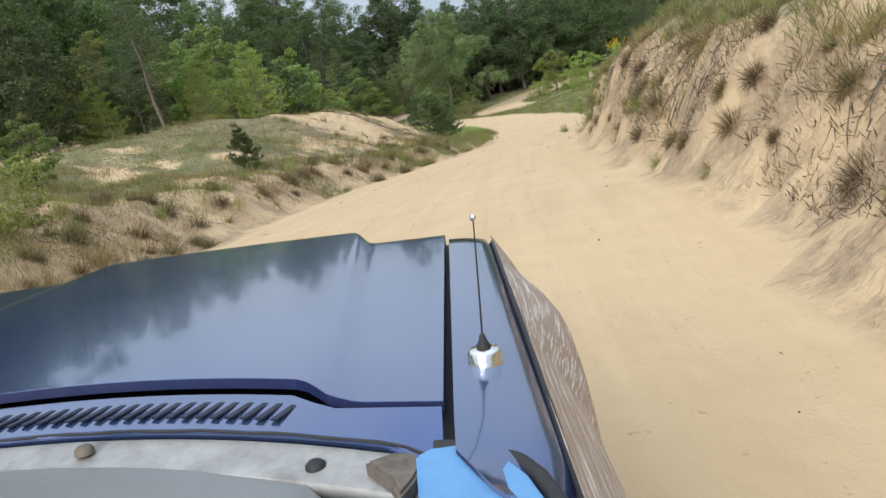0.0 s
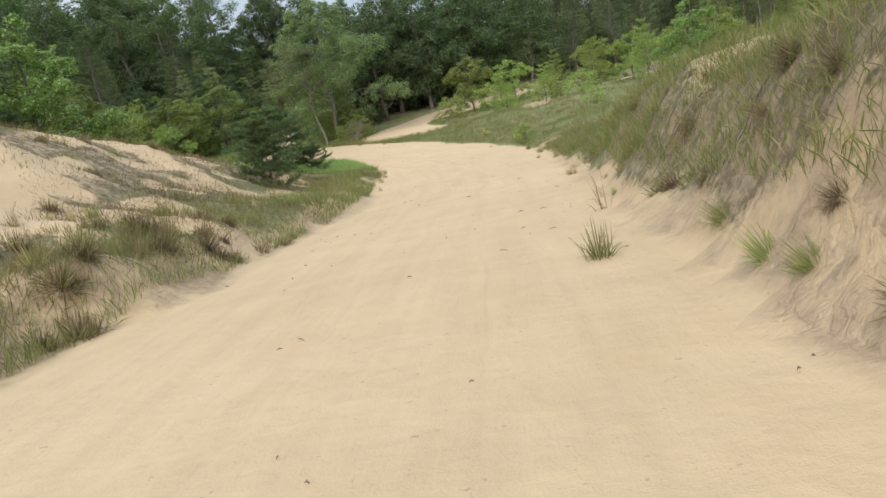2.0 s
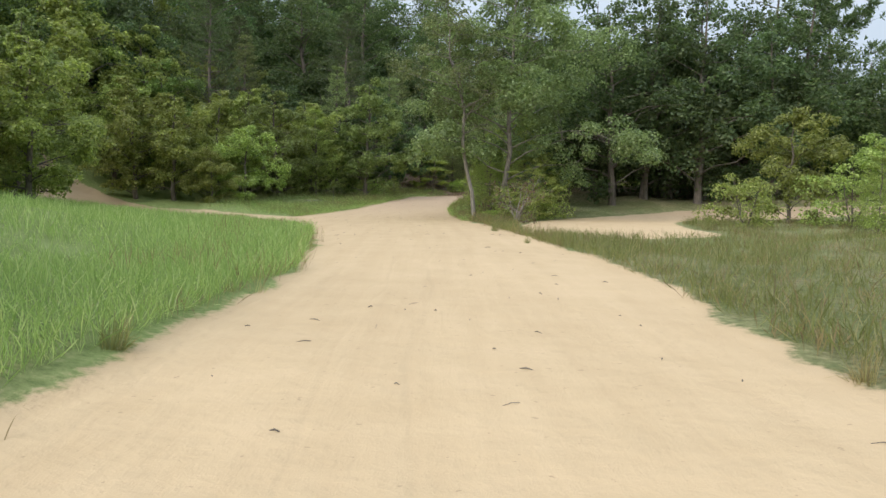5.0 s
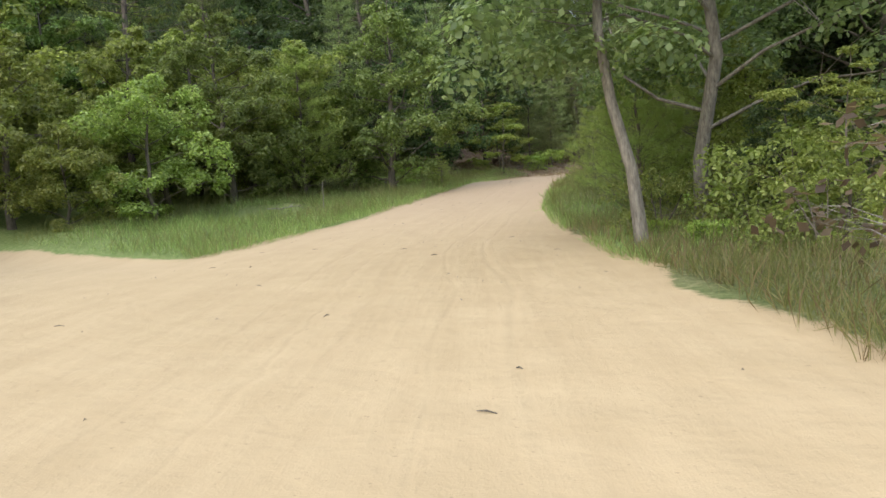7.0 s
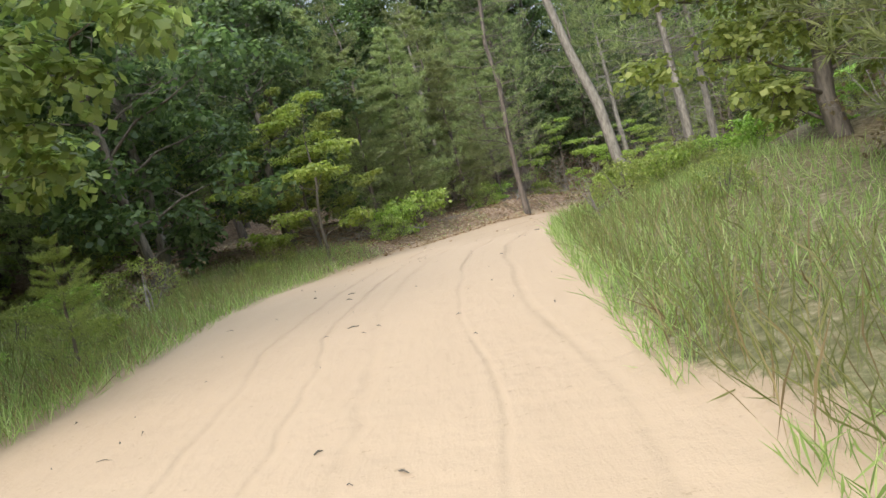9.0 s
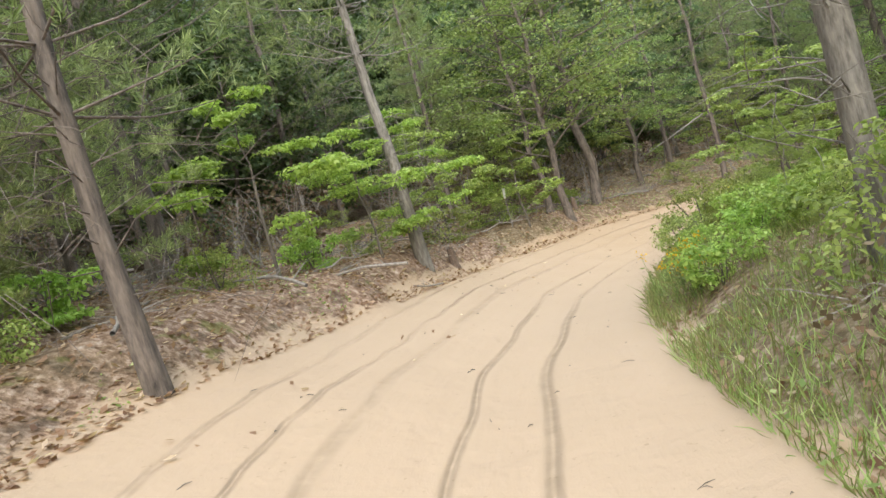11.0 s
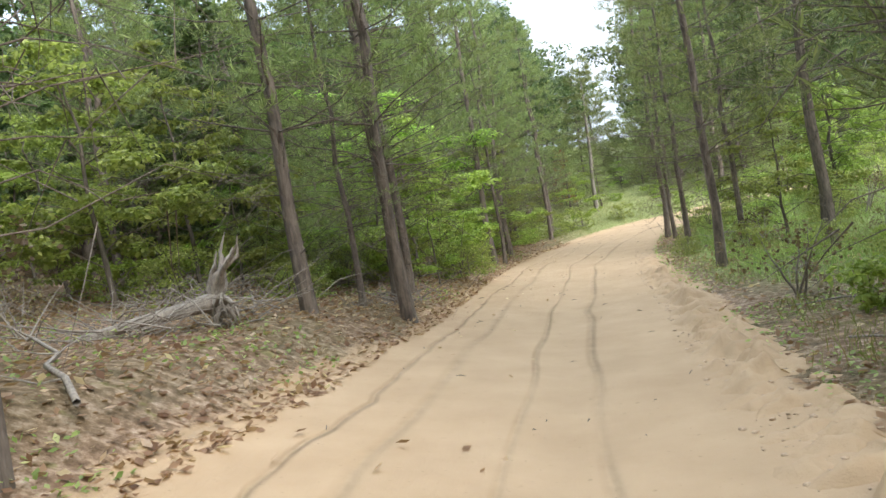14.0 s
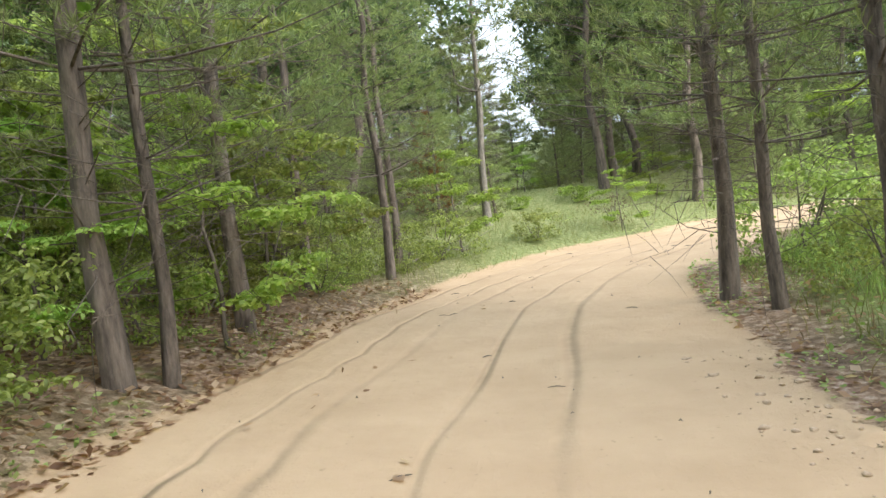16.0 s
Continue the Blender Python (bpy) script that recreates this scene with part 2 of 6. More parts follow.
    l.new(mixed(n, l, is_sand, wild, sandy), b.inputs["Base Color"])
    b.inputs["Roughness"].default_value = 0.95
    b.inputs["Specular IOR Level"].default_value = 0.15
    lumps = sums(n, l, "MULTIPLY_ADD", noise_node(n, l, 5.5, 6, co, 0.6), 0.02, sums(n, l, "MULTIPLY", broken, -0.1))
    lumps = sums(n, l, "MULTIPLY_ADD", noise_node(n, l, 1.4, 3, co), 0.05, lumps)
    lumps = sums(n, l, "MULTIPLY_ADD", streak, 0.018, lumps)
    lumps = sums(n, l, "MULTIPLY_ADD", sums(n, l, "MULTIPLY", slide, face), 0.13, lumps)
    lumps = sums(n, l, "MULTIPLY_ADD", grit, 0.006, lumps)
    lumps = sums(n, l, "MULTIPLY_ADD", sums(n, l, "SUBTRACT", 1.0, sand), sums(n, l, "MULTIPLY", fine, 0.09), lumps)
    bumped(n, l, b, lumps, 0.9, 1.0)
    return m


GROUND = ground_material()
# ---- the lie of the land ----
# Middle line of the sand road (x, y, z), about every ten metres.
ROAD_LINE = [
    (-0.5, -30.0, 1.38), (-0.2, -12.0, 0.58), (0.1, 4.0, -0.13), (1.5, 19.9, -1.00), (3.9, 34.7, -2.12),
    (6.0, 49.6, -3.29), (6.3, 61.6, -3.85), (3.9, 73.3, -3.92), (1.1, 85.0, -3.88), (-2.0, 96.6, -3.96),
    (-5.0, 108.2, -4.03), (-6.0, 120.1, -3.57), (-6.7, 134.1, -3.13), (-4.3, 143.8, -3.78), (0.5, 152.5, -4.61),
    (7.7, 159.4, -5.38), (16.8, 163.4, -5.93), (26.5, 165.9, -6.27), (36.3, 168.0, -6.30), (44.0, 168.2, -6.15),
    (50.0, 165.5, -5.9), (55.0, 159.5, -5.7), (59.0, 149.0, -5.7), (63.0, 120.0, -5.5),
]
# Along the road: metres from its start, left edge, right edge.
ROAD_EDGES = [
    (-30, -5, 2.2), (0, -6.8, 2.0), (12, -7.0, 1.8), (24, -6.6, 1.5), (38, -4.8, 1.5), (50, -4.0, 2.1),
    (58, -3.9, 2.7), (68, -2.4, 3.2), (78, -1.8, 3.3), (90, -3.3, 2.7), (95, -5.4, 2.5), (99, -7.6, 2.4), (105, -7.6, 2.2),
    (110, -6.0, 1.9), (116, -5.1, 1.0), (124, -4.9, 0.4), (130, -4.6, 0.8), (138, -4.8, 1.3), (146, -3.8, 1.4), (151, -3.2, 1.4), (157, -2.85, 1.4), (166, -2.75, 1.5), (175, -2.4, 1.6),
    (184, -2.25, 1.8), (194, -2.4, 1.9), (202, -2.75, 1.6), (206, -3.0, 1.1), (212, -3.2, 0.8), (225, -2.8, 1.6), (300, -2.8, 2.8),
]
# Along the road: bank and far rise on the left, bank and far rise on the right.
BANKS = [
    (-30, 1.3, 4.8, 1.5, 2.2), (0, 1.5, 4.4, 1.5, 2.2), (10, 1.5, 4.0, 1.7, 2.0), (18, 1.4, 2.8, 1.88, 1.84), (27, 1.0, 3.2, 1.9, 1.7), (34, 0.8, 3.7, 1.8, 1.5),
    (42, 0.6, 3.9, 1.2, 1.7), (52, 0.5, 3.8, 0.4, 1.5), (60, 0.4, 2.7, 0.15, 0.9), (66, 0.3, 1.5, 0.05, 0.4), (72, 0.2, 1.1, 0.05, 0.2), (80, 0.1, 1.0, 0.05, 0.1),
    (92, 0.05, 0.4, 0.05, 0.0), (110, 0.1, 0.5, 0.1, 0.0), (135, 0.2, 0.6, 0.3, 0.5), (148, 0.6, 1.3, 0.45, 0.7),
    (158, 0.8, 1.3, 0.5, 0.8), (164, 0.5, 1.3, 0.6, 0.9), (172, 0.3, 1.2, 0.35, 0.4), (180, 0.35, 1.0, 0.15, -0.1), (200, 0.3, 0.8, 0.05, -0.4), (215, 0.2, 1.4, 0.05, -0.3), (300, 0.1, 1.5, 0.1, 0.0),
]


def smooth(a, b, v):
    u = np.clip((v - a) / (b - a), 0, 1)
    return u * u * (3 - 2 * u)


def lattice(x, y, seed):
    """Smooth value noise in -1..1, one bump a metre."""
    xi, yi = np.floor(x).astype(np.int64), np.floor(y).astype(np.int64)
    u, v = x - xi, y - yi
    u, v = u * u * (3 - 2 * u), v * v * (3 - 2 * v)

    def knot(i, j):
        n = (i * 374761393 + j * 668265263 + seed * 974711) & 0x7FFFFFFF
        n = ((n ^ (n >> 13)) * 1274126177) & 0x7FFFFFFF
        return ((n ^ (n >> 16)) & 0xFFFF) / 32767.5 - 1

    a, b, c, d = knot(xi, yi), knot(xi + 1, yi), knot(xi, yi + 1), knot(xi + 1, yi + 1)
    return (a * (1 - u) + b * u) * (1 - v) + (c * (1 - u) + d * u) * v


def rolling(x, y, size, seed):
    return lattice(x / size, y / size, seed) * 0.65 + lattice(x / size * 2.1, y / size * 2.1, seed + 1) * 0.35


def dense_line(points, step=1.0):
    """A smooth curve through the points, with its length along it."""
    p = np.array(points, float)
    out = []
    for i in range(len(p) - 1):
        a, b, c, d = p[max(i - 1, 0)], p[i], p[i + 1], p[min(i + 2, len(p) - 1)]
        n = max(2, int(np.linalg.norm(c[:2] - b[:2]) / step))
        u = np.arange(n)[:, None] / n
        out.append(0.5 * (2 * b + (c - a) * u + (2 * a - 5 * b + 4 * c - d) * u**2 + (3 * b - a - 3 * c + d) * u**3))
    line = np.concatenate(out + [p[-1:]])
    return line, np.r_[0, np.cumsum(np.linalg.norm(np.diff(line[:, :2], axis=0), axis=1))]


LINE, RUN = dense_line(ROAD_LINE)
RUN = RUN - 30.0
WAY = np.gradient(LINE[:, :2], axis=0)
WAY /= np.linalg.norm(WAY, axis=1)[:, None]


def along(x, y):
    """Where points lie by the road: metres along it, metres to its right, the road's height there."""
    x, y = np.atleast_1d(np.asarray(x, float)), np.atleast_1d(np.asarray(y, float))
    s, d, z = np.empty_like(x), np.empty_like(x), np.empty_like(x)
    for k in range(0, len(x), 20000):
        q = slice(k, k + 20000)
        i = ((x[q, None] - LINE[:, 0]) ** 2 + (y[q, None] - LINE[:, 1]) ** 2).argmin(1)
        vx, vy, w = x[q] - LINE[i, 0], y[q] - LINE[i, 1], WAY[i]
        ahead, right = vx * w[:, 0] + vy * w[:, 1], vx * w[:, 1] - vy * w[:, 0]
        far = np.hypot(vx, vy)
        s[q] = RUN[i] + np.clip(ahead, -1, 1)
        d[q] = np.where(right < 0, -far, far) * (far > 1.5) + right * (far <= 1.5)
        z[q] = np.interp(s[q], RUN, LINE[:, 2])
    return s, d, z


EDGE, BANK = np.array(ROAD_EDGES, float), np.array(BANKS, float)
# Side trails of sand that leave the road, as (points, half width).
TRAILS = [
    ([(-4.0, 100.5, 0), (-14.0, 102.3, 0), (-28.0, 106.5, 0), (-42.0, 112.0, 0), (-60.0, 114.0, 0)], 3.1),
    ([(16.5, 88.5, 0), (19.0, 93.5, 0), (26.0, 98.0, 0), (38.0, 100.0, 0)], 1.3),
    ([(6.4, 91.0, 0), (5.7, 97.0, 0), (6.2, 104.0, 0), (9.5, 110.0, 0), (17.0, 116.0, 0), (32.0, 122.0, 0), (50.0, 120.0, 0), (75.0, 128.0, 0), (95.0, 150.0, 0)], 3.2),
]
TRAILS = [(dense_line(p)[0], w) for p, w in TRAILS]


def off_trails(x, y):
    """Metres outside the nearest side trail; negative on it."""
    x, y = np.atleast_1d(np.asarray(x, float)), np.atleast_1d(np.asarray(y, float))
    best = np.full(len(x), 1e3)
    for line, w in TRAILS:
        for k in range(0, len(x), 20000):
            q = slice(k, k + 20000)
            far = np.sqrt(((x[q, None] - line[:, 0]) ** 2 + (y[q, None] - line[:, 1]) ** 2).min(1))
            best[q] = np.minimum(best[q], far - w)
    return best


def edges_at(s):
    return np.interp(s, EDGE[:, 0], EDGE[:, 1]), np.interp(s, EDGE[:, 0], EDGE[:, 2])


def height(x, y, parts=False):
    """The ground's height; with parts also s, d and the metres outside the sand road."""
    x, y = np.atleast_1d(np.asarray(x, float)), np.atleast_1d(np.asarray(y, float))
    s, d, z = along(x, y)
    left, right = edges_at(s)
    rag = 0.45 * rolling(x, y, 2.2, 5)
    ul, ur = left - d + rag, d - right + rag
    bl, fl, br, fr = (np.interp(s, BANK[:, 0], BANK[:, n]) for n in range(1, 5))
    lump = 1 + 0.35 * rolling(x, y, 3.0, 8)
    up_l = bl * smooth(0, np.interp(s, [16, 32], [3.0, 1.2]), ul) * lump + fl * smooth(0.6, np.interp(s, [8, 24, 36, 60], [12, 15, 10, 9]), ul)
    up_r = br * smooth(0, 1.5, ur) * lump + fr * smooth(0.8, 9, ur)
    out = np.maximum(np.maximum(ul, ur), 0)
    trail = off_trails(x, y)
    wild = smooth(0.3, 4, out) * smooth(-0.5, 3, trail)
    far = smooth(10, 50, ul) * 14.0 * smooth(30, 70, s) * (1 - smooth(176, 215, s) * 0.6)
    # ploughed ridge of sand by the last stretch
    ridge = 0.04 * np.exp(-((ur - 0.1) / 0.42) ** 2) * smooth(168, 174, s) * (1 - smooth(196, 204, s)) * (1 + 0.8 * rolling(x, y, 0.9, 9))
    low = np.minimum(smooth(0.0, 2.0, -ul), smooth(0, 1.0, -ur))
    z = z + (up_l + up_r) * smooth(-1.5, 2.0, trail) + far + ridge + wild * (0.35 * rolling(x, y, 7.0, 11) + 0.12 * rolling(x, y, 1.7, 12))
    z = z + wild * (1 - smooth(62, 72, s)) * 0.12 * rolling(x, y, 0.9, 14)
    z = z + 0.03 * rolling(x, y, 2.5, 13) + 0.02 * low
    # the bends of the wood are banked: the sand climbs towards their outer side
    z = z + np.interp(s, [138, 150, 172, 190, 204], [0, 0.27, 0.27, 0.14, 0.0]) * np.clip(-d, 0, 3.6)
    # the road leans to its right where the wagon stands
    z = z - 0.13 * np.clip(d + 1.07, -2.2, 2.2) * (1 - smooth(4, 9, s))
    # slips and gullies in the cut faces of the dunes
    face = (smooth(0.1, 0.8, ur) * (1 - smooth(2.2, 4.5, ur)) + smooth(0.1, 0.7, ul) * (1 - smooth(2.6, 4.5, ul))) * (1 - smooth(40, 54, s))
    z = z + face * (0.24 * rolling(x, y, 1.6, 15) + 0.1 * rolling(x, y, 1.1, 17) - 0.04 * np.abs(lattice(s * 0.7, out * 0.25, 19)))
    return (z, s, d, out, trail) if parts else z


# ---- the ground: one sheet out to the horizon ----
def stretched(a, b, step, reach, grow=1.18):
    """Even steps from a to b, then ever longer ones outwards."""
    core = list(np.arange(a, b + step / 2, step))
    before, after, g = [], [], step
    while g < reach:
        g *= grow
        before.append((before[-1] if before else a) - g)
        after.append((after[-1] if after else core[-1]) + g)
    return np.array(before[::-1] + core + after)


def build_ground():
    gx, gy = stretched(-26, 62, 0.36, 260), stretched(-14, 186, 0.36, 260)
    x, y = (v.ravel() for v in np.meshgrid(gx, gy))
    z, s, d, out, trail = height(x, y, True)
    nx, ny = len(gx), len(gy)
    me = bpy.data.meshes.new("ground")
    me.vertices.add(nx * ny)
    me.vertices.foreach_set("co", np.stack([x, y, z], 1).ravel())
    i = (np.arange(ny - 1)[:, None] * nx + np.arange(nx - 1)).ravel()
    quads = np.stack([i, i + 1, i + nx + 1, i + nx], 1)
    me.loops.add(quads.size)
    me.loops.foreach_set("vertex_index", quads.ravel())
    me.polygons.add(len(quads))
    me.polygons.foreach_set("loop_start", np.arange(len(quads)) * 4)
    me.update(calc_edges=True)
    me.polygons.foreach_set("use_smooth", np.ones(len(quads), bool))
    woods = smooth(108, 150, y)
    patches = rolling(x, y, 6.0, 21) * 0.6 + rolling(x, y, 1.8, 23) * 0.4
    near_dune = (d < 0) * (1 - smooth(20, 34, s))
    bare = smooth(np.where(d < 0, 0.05 - 0.85 * near_dune, 0.15), np.where(d < 0, 0.4 + 0.2 * near_dune, 0.55), patches + 0.2 * lattice(x / 0.9, y / 0.9, 29)) * (1 - woods) * (1 - smooth(60, 70, s)) * 0.9
    bare = np.maximum(bare, (d < 0) * smooth(34, 40, s) * (1 - smooth(58, 66, s)) * smooth(-0.2, 0.12, patches + 0.3 * lattice(x / 0.8, y / 0.8, 27)) * 0.85)
    reach = np.where(d > 0, 1.45 + 0.35 * smooth(14, 24, s), 1.9 + 1.7 * (1 - smooth(16, 32, s))) * (1 - 0.8 * smooth(np.where(d > 0, 18, 26), np.where(d > 0, 38, 46), s))
    face = (1 - smooth(reach - 0.5, reach + 0.9, out + 1.3 * patches)) * (1 - smooth(44, 56, s))
    sand = np.maximum(np.maximum(1 - smooth(-0.1, 0.8, out), 1 - smooth(-0.6, 0.6, trail)), np.maximum(bare, face))
    sand = np.where(np.hypot(x - 10, y - 70) > 190, 0.0, sand)
    left_dune = (d < 0) * (1 - smooth(65, 73, s))
    heath = np.maximum(left_dune * smooth(1.2, 3.2, out - 2.4 * smooth(34, 48, s)) * (0.05 + 0.85 * smooth(30, 44, s)), (d > 0) * (1 - smooth(1.8, 3.4, out)) * (1 - smooth(34, 44, s)) * 0.6)
    meadow = smooth(2.4, 3.4, d + 0.5 * patches) * smooth(183, 190, s) * (1 - smooth(214, 225, s))
    woods = woods * (1 - meadow) * (1 - 0.85 * (d < 0) * smooth(202, 208, s))
    lush = np.maximum(np.where(d < 0, smooth(65, 73, s), 0.35 * smooth(36, 60, s)) * (1 - woods), meadow)
    for name, values in (("sand", sand), ("heath", heath + 0.3 * patches * (heath > 0.05)), ("lush", lush + 0.3 * patches * (lush > 0.05)), ("face", face * (out > 0.05)), ("tan", smooth(156, 182, s)), ("litter", woods * (0.6 + 0.4 * smooth(-0.4, 0.2, patches))), ("across", d), ("run", s), ("wood_dark", smooth(98, 126, y) * 0.9), ("worn", smooth(114, 142, y))):
        me.attributes.new(name, "FLOAT", "POINT").data.foreach_set("value", values.astype(np.float32))
    me.materials.append(GROUND)
    return tagged(new("ground", me), "pale tan dune sand road between wiry turf and leaf litter", "ground", kind="structure")


build_ground()


# ---- plants: shared ways of building ----
def mesh_of(name, verts, faces, mat, smooth_faces=False):
    me = bpy.data.meshes.new(name)
    verts, faces = np.asarray(verts, np.float32), np.asarray(faces, np.int32)
    k = faces.shape[1]
    me.vertices.add(len(verts))
    me.vertices.foreach_set("co", verts.ravel())
    me.loops.add(faces.size)
    me.loops.foreach_set("vertex_index", faces.ravel())
    me.polygons.add(len(faces))
    me.polygons.foreach_set("loop_start", np.arange(len(faces)) * k)
    me.update(calc_edges=True)
    if smooth_faces:
        me.polygons.foreach_set("use_smooth", np.ones(len(faces), bool))
    me.materials.append(mat)
    return me


def tubes(paths, sides=6):
    """Tapered round limbs along paths of (points, radii)."""
    verts, faces, base = [], [], 0
    turn = np.linspace(0, 2 * np.pi, sides, endpoint=False)
    for points, radii in paths:
        p = np.asarray(points, float)
        t = np.gradient(p, axis=0)
        t /= np.linalg.norm(t, axis=1)[:, None] + 1e-9
        side = np.cross(t, (0.31, 0.9, 0.05))
        side /= np.linalg.norm(side, axis=1)[:, None] + 1e-9
        other = np.cross(t, side)
        ring = side[:, None] * np.cos(turn)[:, None] + other[:, None] * np.sin(turn)[:, None]
        verts.append((p[:, None] + ring * np.asarray(radii, float)[:, None, None]).reshape(-1, 3))
        n = len(p)
        a = (np.arange(n - 1)[:, None] * sides + np.arange(sides)).ravel()
        b = (np.arange(n - 1)[:, None] * sides + (np.arange(sides) + 1) % sides).ravel()
        faces.append(np.stack([a, b, b + sides, a + sides], 1) + base)
        base += n * sides
    return np.concatenate(verts), np.concatenate(faces)


def blades(at, axis, normal, length, width):
    """Leaf-shaped quads: from at along axis, widest past the middle."""
    axis = axis / (np.linalg.norm(axis, axis=1)[:, None] + 1e-9)
    side = np.cross(axis, normal)
    side /= np.linalg.norm(side, axis=1)[:, None] + 1e-9
    mid = at + axis * (length * 0.55)[:, None]
    tip = at + axis * length[:, None]
    w = (width * 0.5)[:, None] * side
    v = np.stack([at, mid + w, tip, mid - w], 1).reshape(-1, 3)
    return v, np.arange(len(v)).reshape(-1, 4)


def leaflets(at, axis, normal, length, width):
    """Leaves of two halves, folded along the midrib."""
    axis = axis / (np.linalg.norm(axis, axis=1)[:, None] + 1e-9)
    side = np.cross(axis, normal)
    side /= np.linalg.norm(side, axis=1)[:, None] + 1e-9
    up = np.cross(side, axis)
    ln, w = length[:, None], (width * 0.5)[:, None]
    ring = [at]
    for u, k, lift in ((0.3, 0.9, 0.18), (0.68, 0.8, 0.2)):
        ring.append(at + axis * ln * u + side * w * k + up * w * lift)
    ring.append(at + axis * ln - up * ln * 0.12)
    for u, k, lift in ((0.68, 0.8, 0.2), (0.3, 0.9, 0.18)):
        ring.append(at + axis * ln * u - side * w * k + up * w * lift)
    v = np.stack(ring, 1).reshape(-1, 3)
    k = np.arange(len(at))[:, None] * 6
    return v, np.stack([k + np.array([0, 1, 2, 3]), k + np.array([0, 3, 4, 5])], 1).reshape(-1, 4)


def bent(rng, start, end, sag, wobble, n):
    u = np.linspace(0, 1, n)[:, None]
    p = start + (end - start) * u
    p[:, 2] += sag * np.sin(u[:, 0] * np.pi)
    p[1:-1] += rng.normal(0, wobble, (n - 2, 3))
    return p


def thing(name, label, category, group=""):
    return tagged(new(name), label, category, group)


def part(name, mesh, parent, label=""):
    ob = new(name, mesh)
    ob.parent = parent
    return tagged(ob, label) if label else ob


def shells(rng, centres, radii, n, flat):
    """Points on the ragged upper skins of leaf clumps, and the way each one faces."""
    weight = radii**2
    pick = rng.choice(len(centres), n, p=weight / weight.sum())
    way = rng.normal(0, 1, (n, 3)) + np.array([0, 0, 0.45])
    way /= np.linalg.norm(way, axis=1)[:, None] + 1e-9
    deep = rng.uniform(0.35, 1.0, n) ** 0.5 * rng.uniform(0.85, 1.15, n)
    return centres[pick] + way * (radii[pick] * deep)[:, None] * np.array([1, 1, flat]), way * np.array([1, 1, 1.0 / max(flat, 0.35)])


def broadleaf(name, label, seed, tall, wide, bare, leaves, leaf, leaf_mat, bark_mat, stems=1, thick=0.016, lean=0.0, airy=0.65, twigs_each=2, folded=False, flat=0.7, limby=1.0, spread=0.12):
    """A leafy tree: trunk and limbs, and a crown of leaf clumps that carry smaller clumps, with gaps between."""
    rng = np.random.default_rng(seed)
    wood, centres, radii = [], [], []
    for st in range(stems):
        foot = np.array([*rng.normal(0, 0.04 * wide * (stems > 1), 2), -0.25])
        head = np.array([*rng.normal(0, 0.05 * wide + spread * wide * (stems > 1), 2), tall * rng.uniform(0.84, 0.93)]) + np.array([lean, 0, 0])
        trunk = bent(rng, foot, head, 0, tall * 0.009, 9)
        r0 = tall * thick * rng.uniform(0.85, 1.1)
        wood.append((trunk, r0 * np.array([1.35, 1.0, 0.9, 0.8, 0.66, 0.52, 0.38, 0.24, 0.08])))
        limbs = int((12 + 1.5 * tall) * limby / (1 + 0.5 * (stems - 1)))
        for k in range(limbs):
            u = bare + (0.98 - bare) * ((k + rng.uniform(0, 1)) / limbs)
            p = np.array([np.interp(u * 8, np.arange(9), trunk[:, c]) for c in range(3)])
            v = (u - bare) / (1 - bare)
            reach = wide * 0.5 * max(0.2, np.sin(np.pi * (0.12 + 0.88 * v) ** 0.75)) * rng.uniform(0.6, 1.12)
            a = k * 2.4 + rng.uniform(-0.6, 0.6)
            q = p + np.array([np.cos(a) * reach, np.sin(a) * reach, reach * rng.uniform(0.0, 0.55)])
            q[2] = min(q[2], tall)
            limb = bent(rng, p, q, reach * 0.06, reach * 0.03, 5)
            wood.append((limb, r0 * (0.32 - 0.17 * v) * np.array([1, 0.75, 0.55, 0.35, 0.12])))
            for j, w in enumerate((1.0, 0.78, 0.52)):
                b = np.array([np.interp(w * 4, np.arange(5), limb[:, c]) for c in range(3)])
                c = b + rng.normal(0, 1, 3) * np.array([1, 1, 0.5]) * reach * 0.14 * (j + 0.5)
                r = (reach * 0.21 + 0.05 * wide) * rng.uniform(0.6, 1.15) * airy / 0.65
                for m in range(6):
                    way = rng.normal(0, 1, 3) + np.array([0, 0, 0.35])
                    way /= np.linalg.norm(way) + 1e-9
                    e = c + way * r * 0.72 * np.array([1, 1, flat])
                    if m < twigs_each:
                        wood.append((bent(rng, b, e, 0, 0.02, 3), r0 * 0.08 * np.array([1, 0.6, 0.2])))
                    centres.append(e)
                    radii.append(r * rng.uniform(0.32, 0.6))
    pos, way = shells(rng, np.array(centres), np.array(radii), leaves, flat)
    pos[:, 2] = np.maximum(pos[:, 2], 0.1)
    normal = way + rng.normal(0, 0.4, (leaves, 3)) + np.array([0, 0, 0.7])
    axis = np.cross(normal, rng.normal(0, 1, (leaves, 3))) - np.array([0, 0, 0.25])
    ln = leaf * rng.uniform(0.7, 1.35, leaves)
    v, f = (leaflets if folded else blades)(pos, axis, normal, ln, ln * (0.6 if folded else 0.72))
    if twigs_each == 0:
        # plain three-cornered leaves for trees that stay far off
        v = v.reshape(-1, 4, 3)[:, 1:].reshape(-1, 3)
        f = np.arange(len(v)).reshape(-1, 3)
    tree = thing(name, label, "tree")
    part("trunk", mesh_of("trunk", *tubes(wood, 6 if twigs_each else 5), bark_mat, True), tree)
    part("crown", mesh_of("crown", v, f, leaf_mat), tree)
    return tree


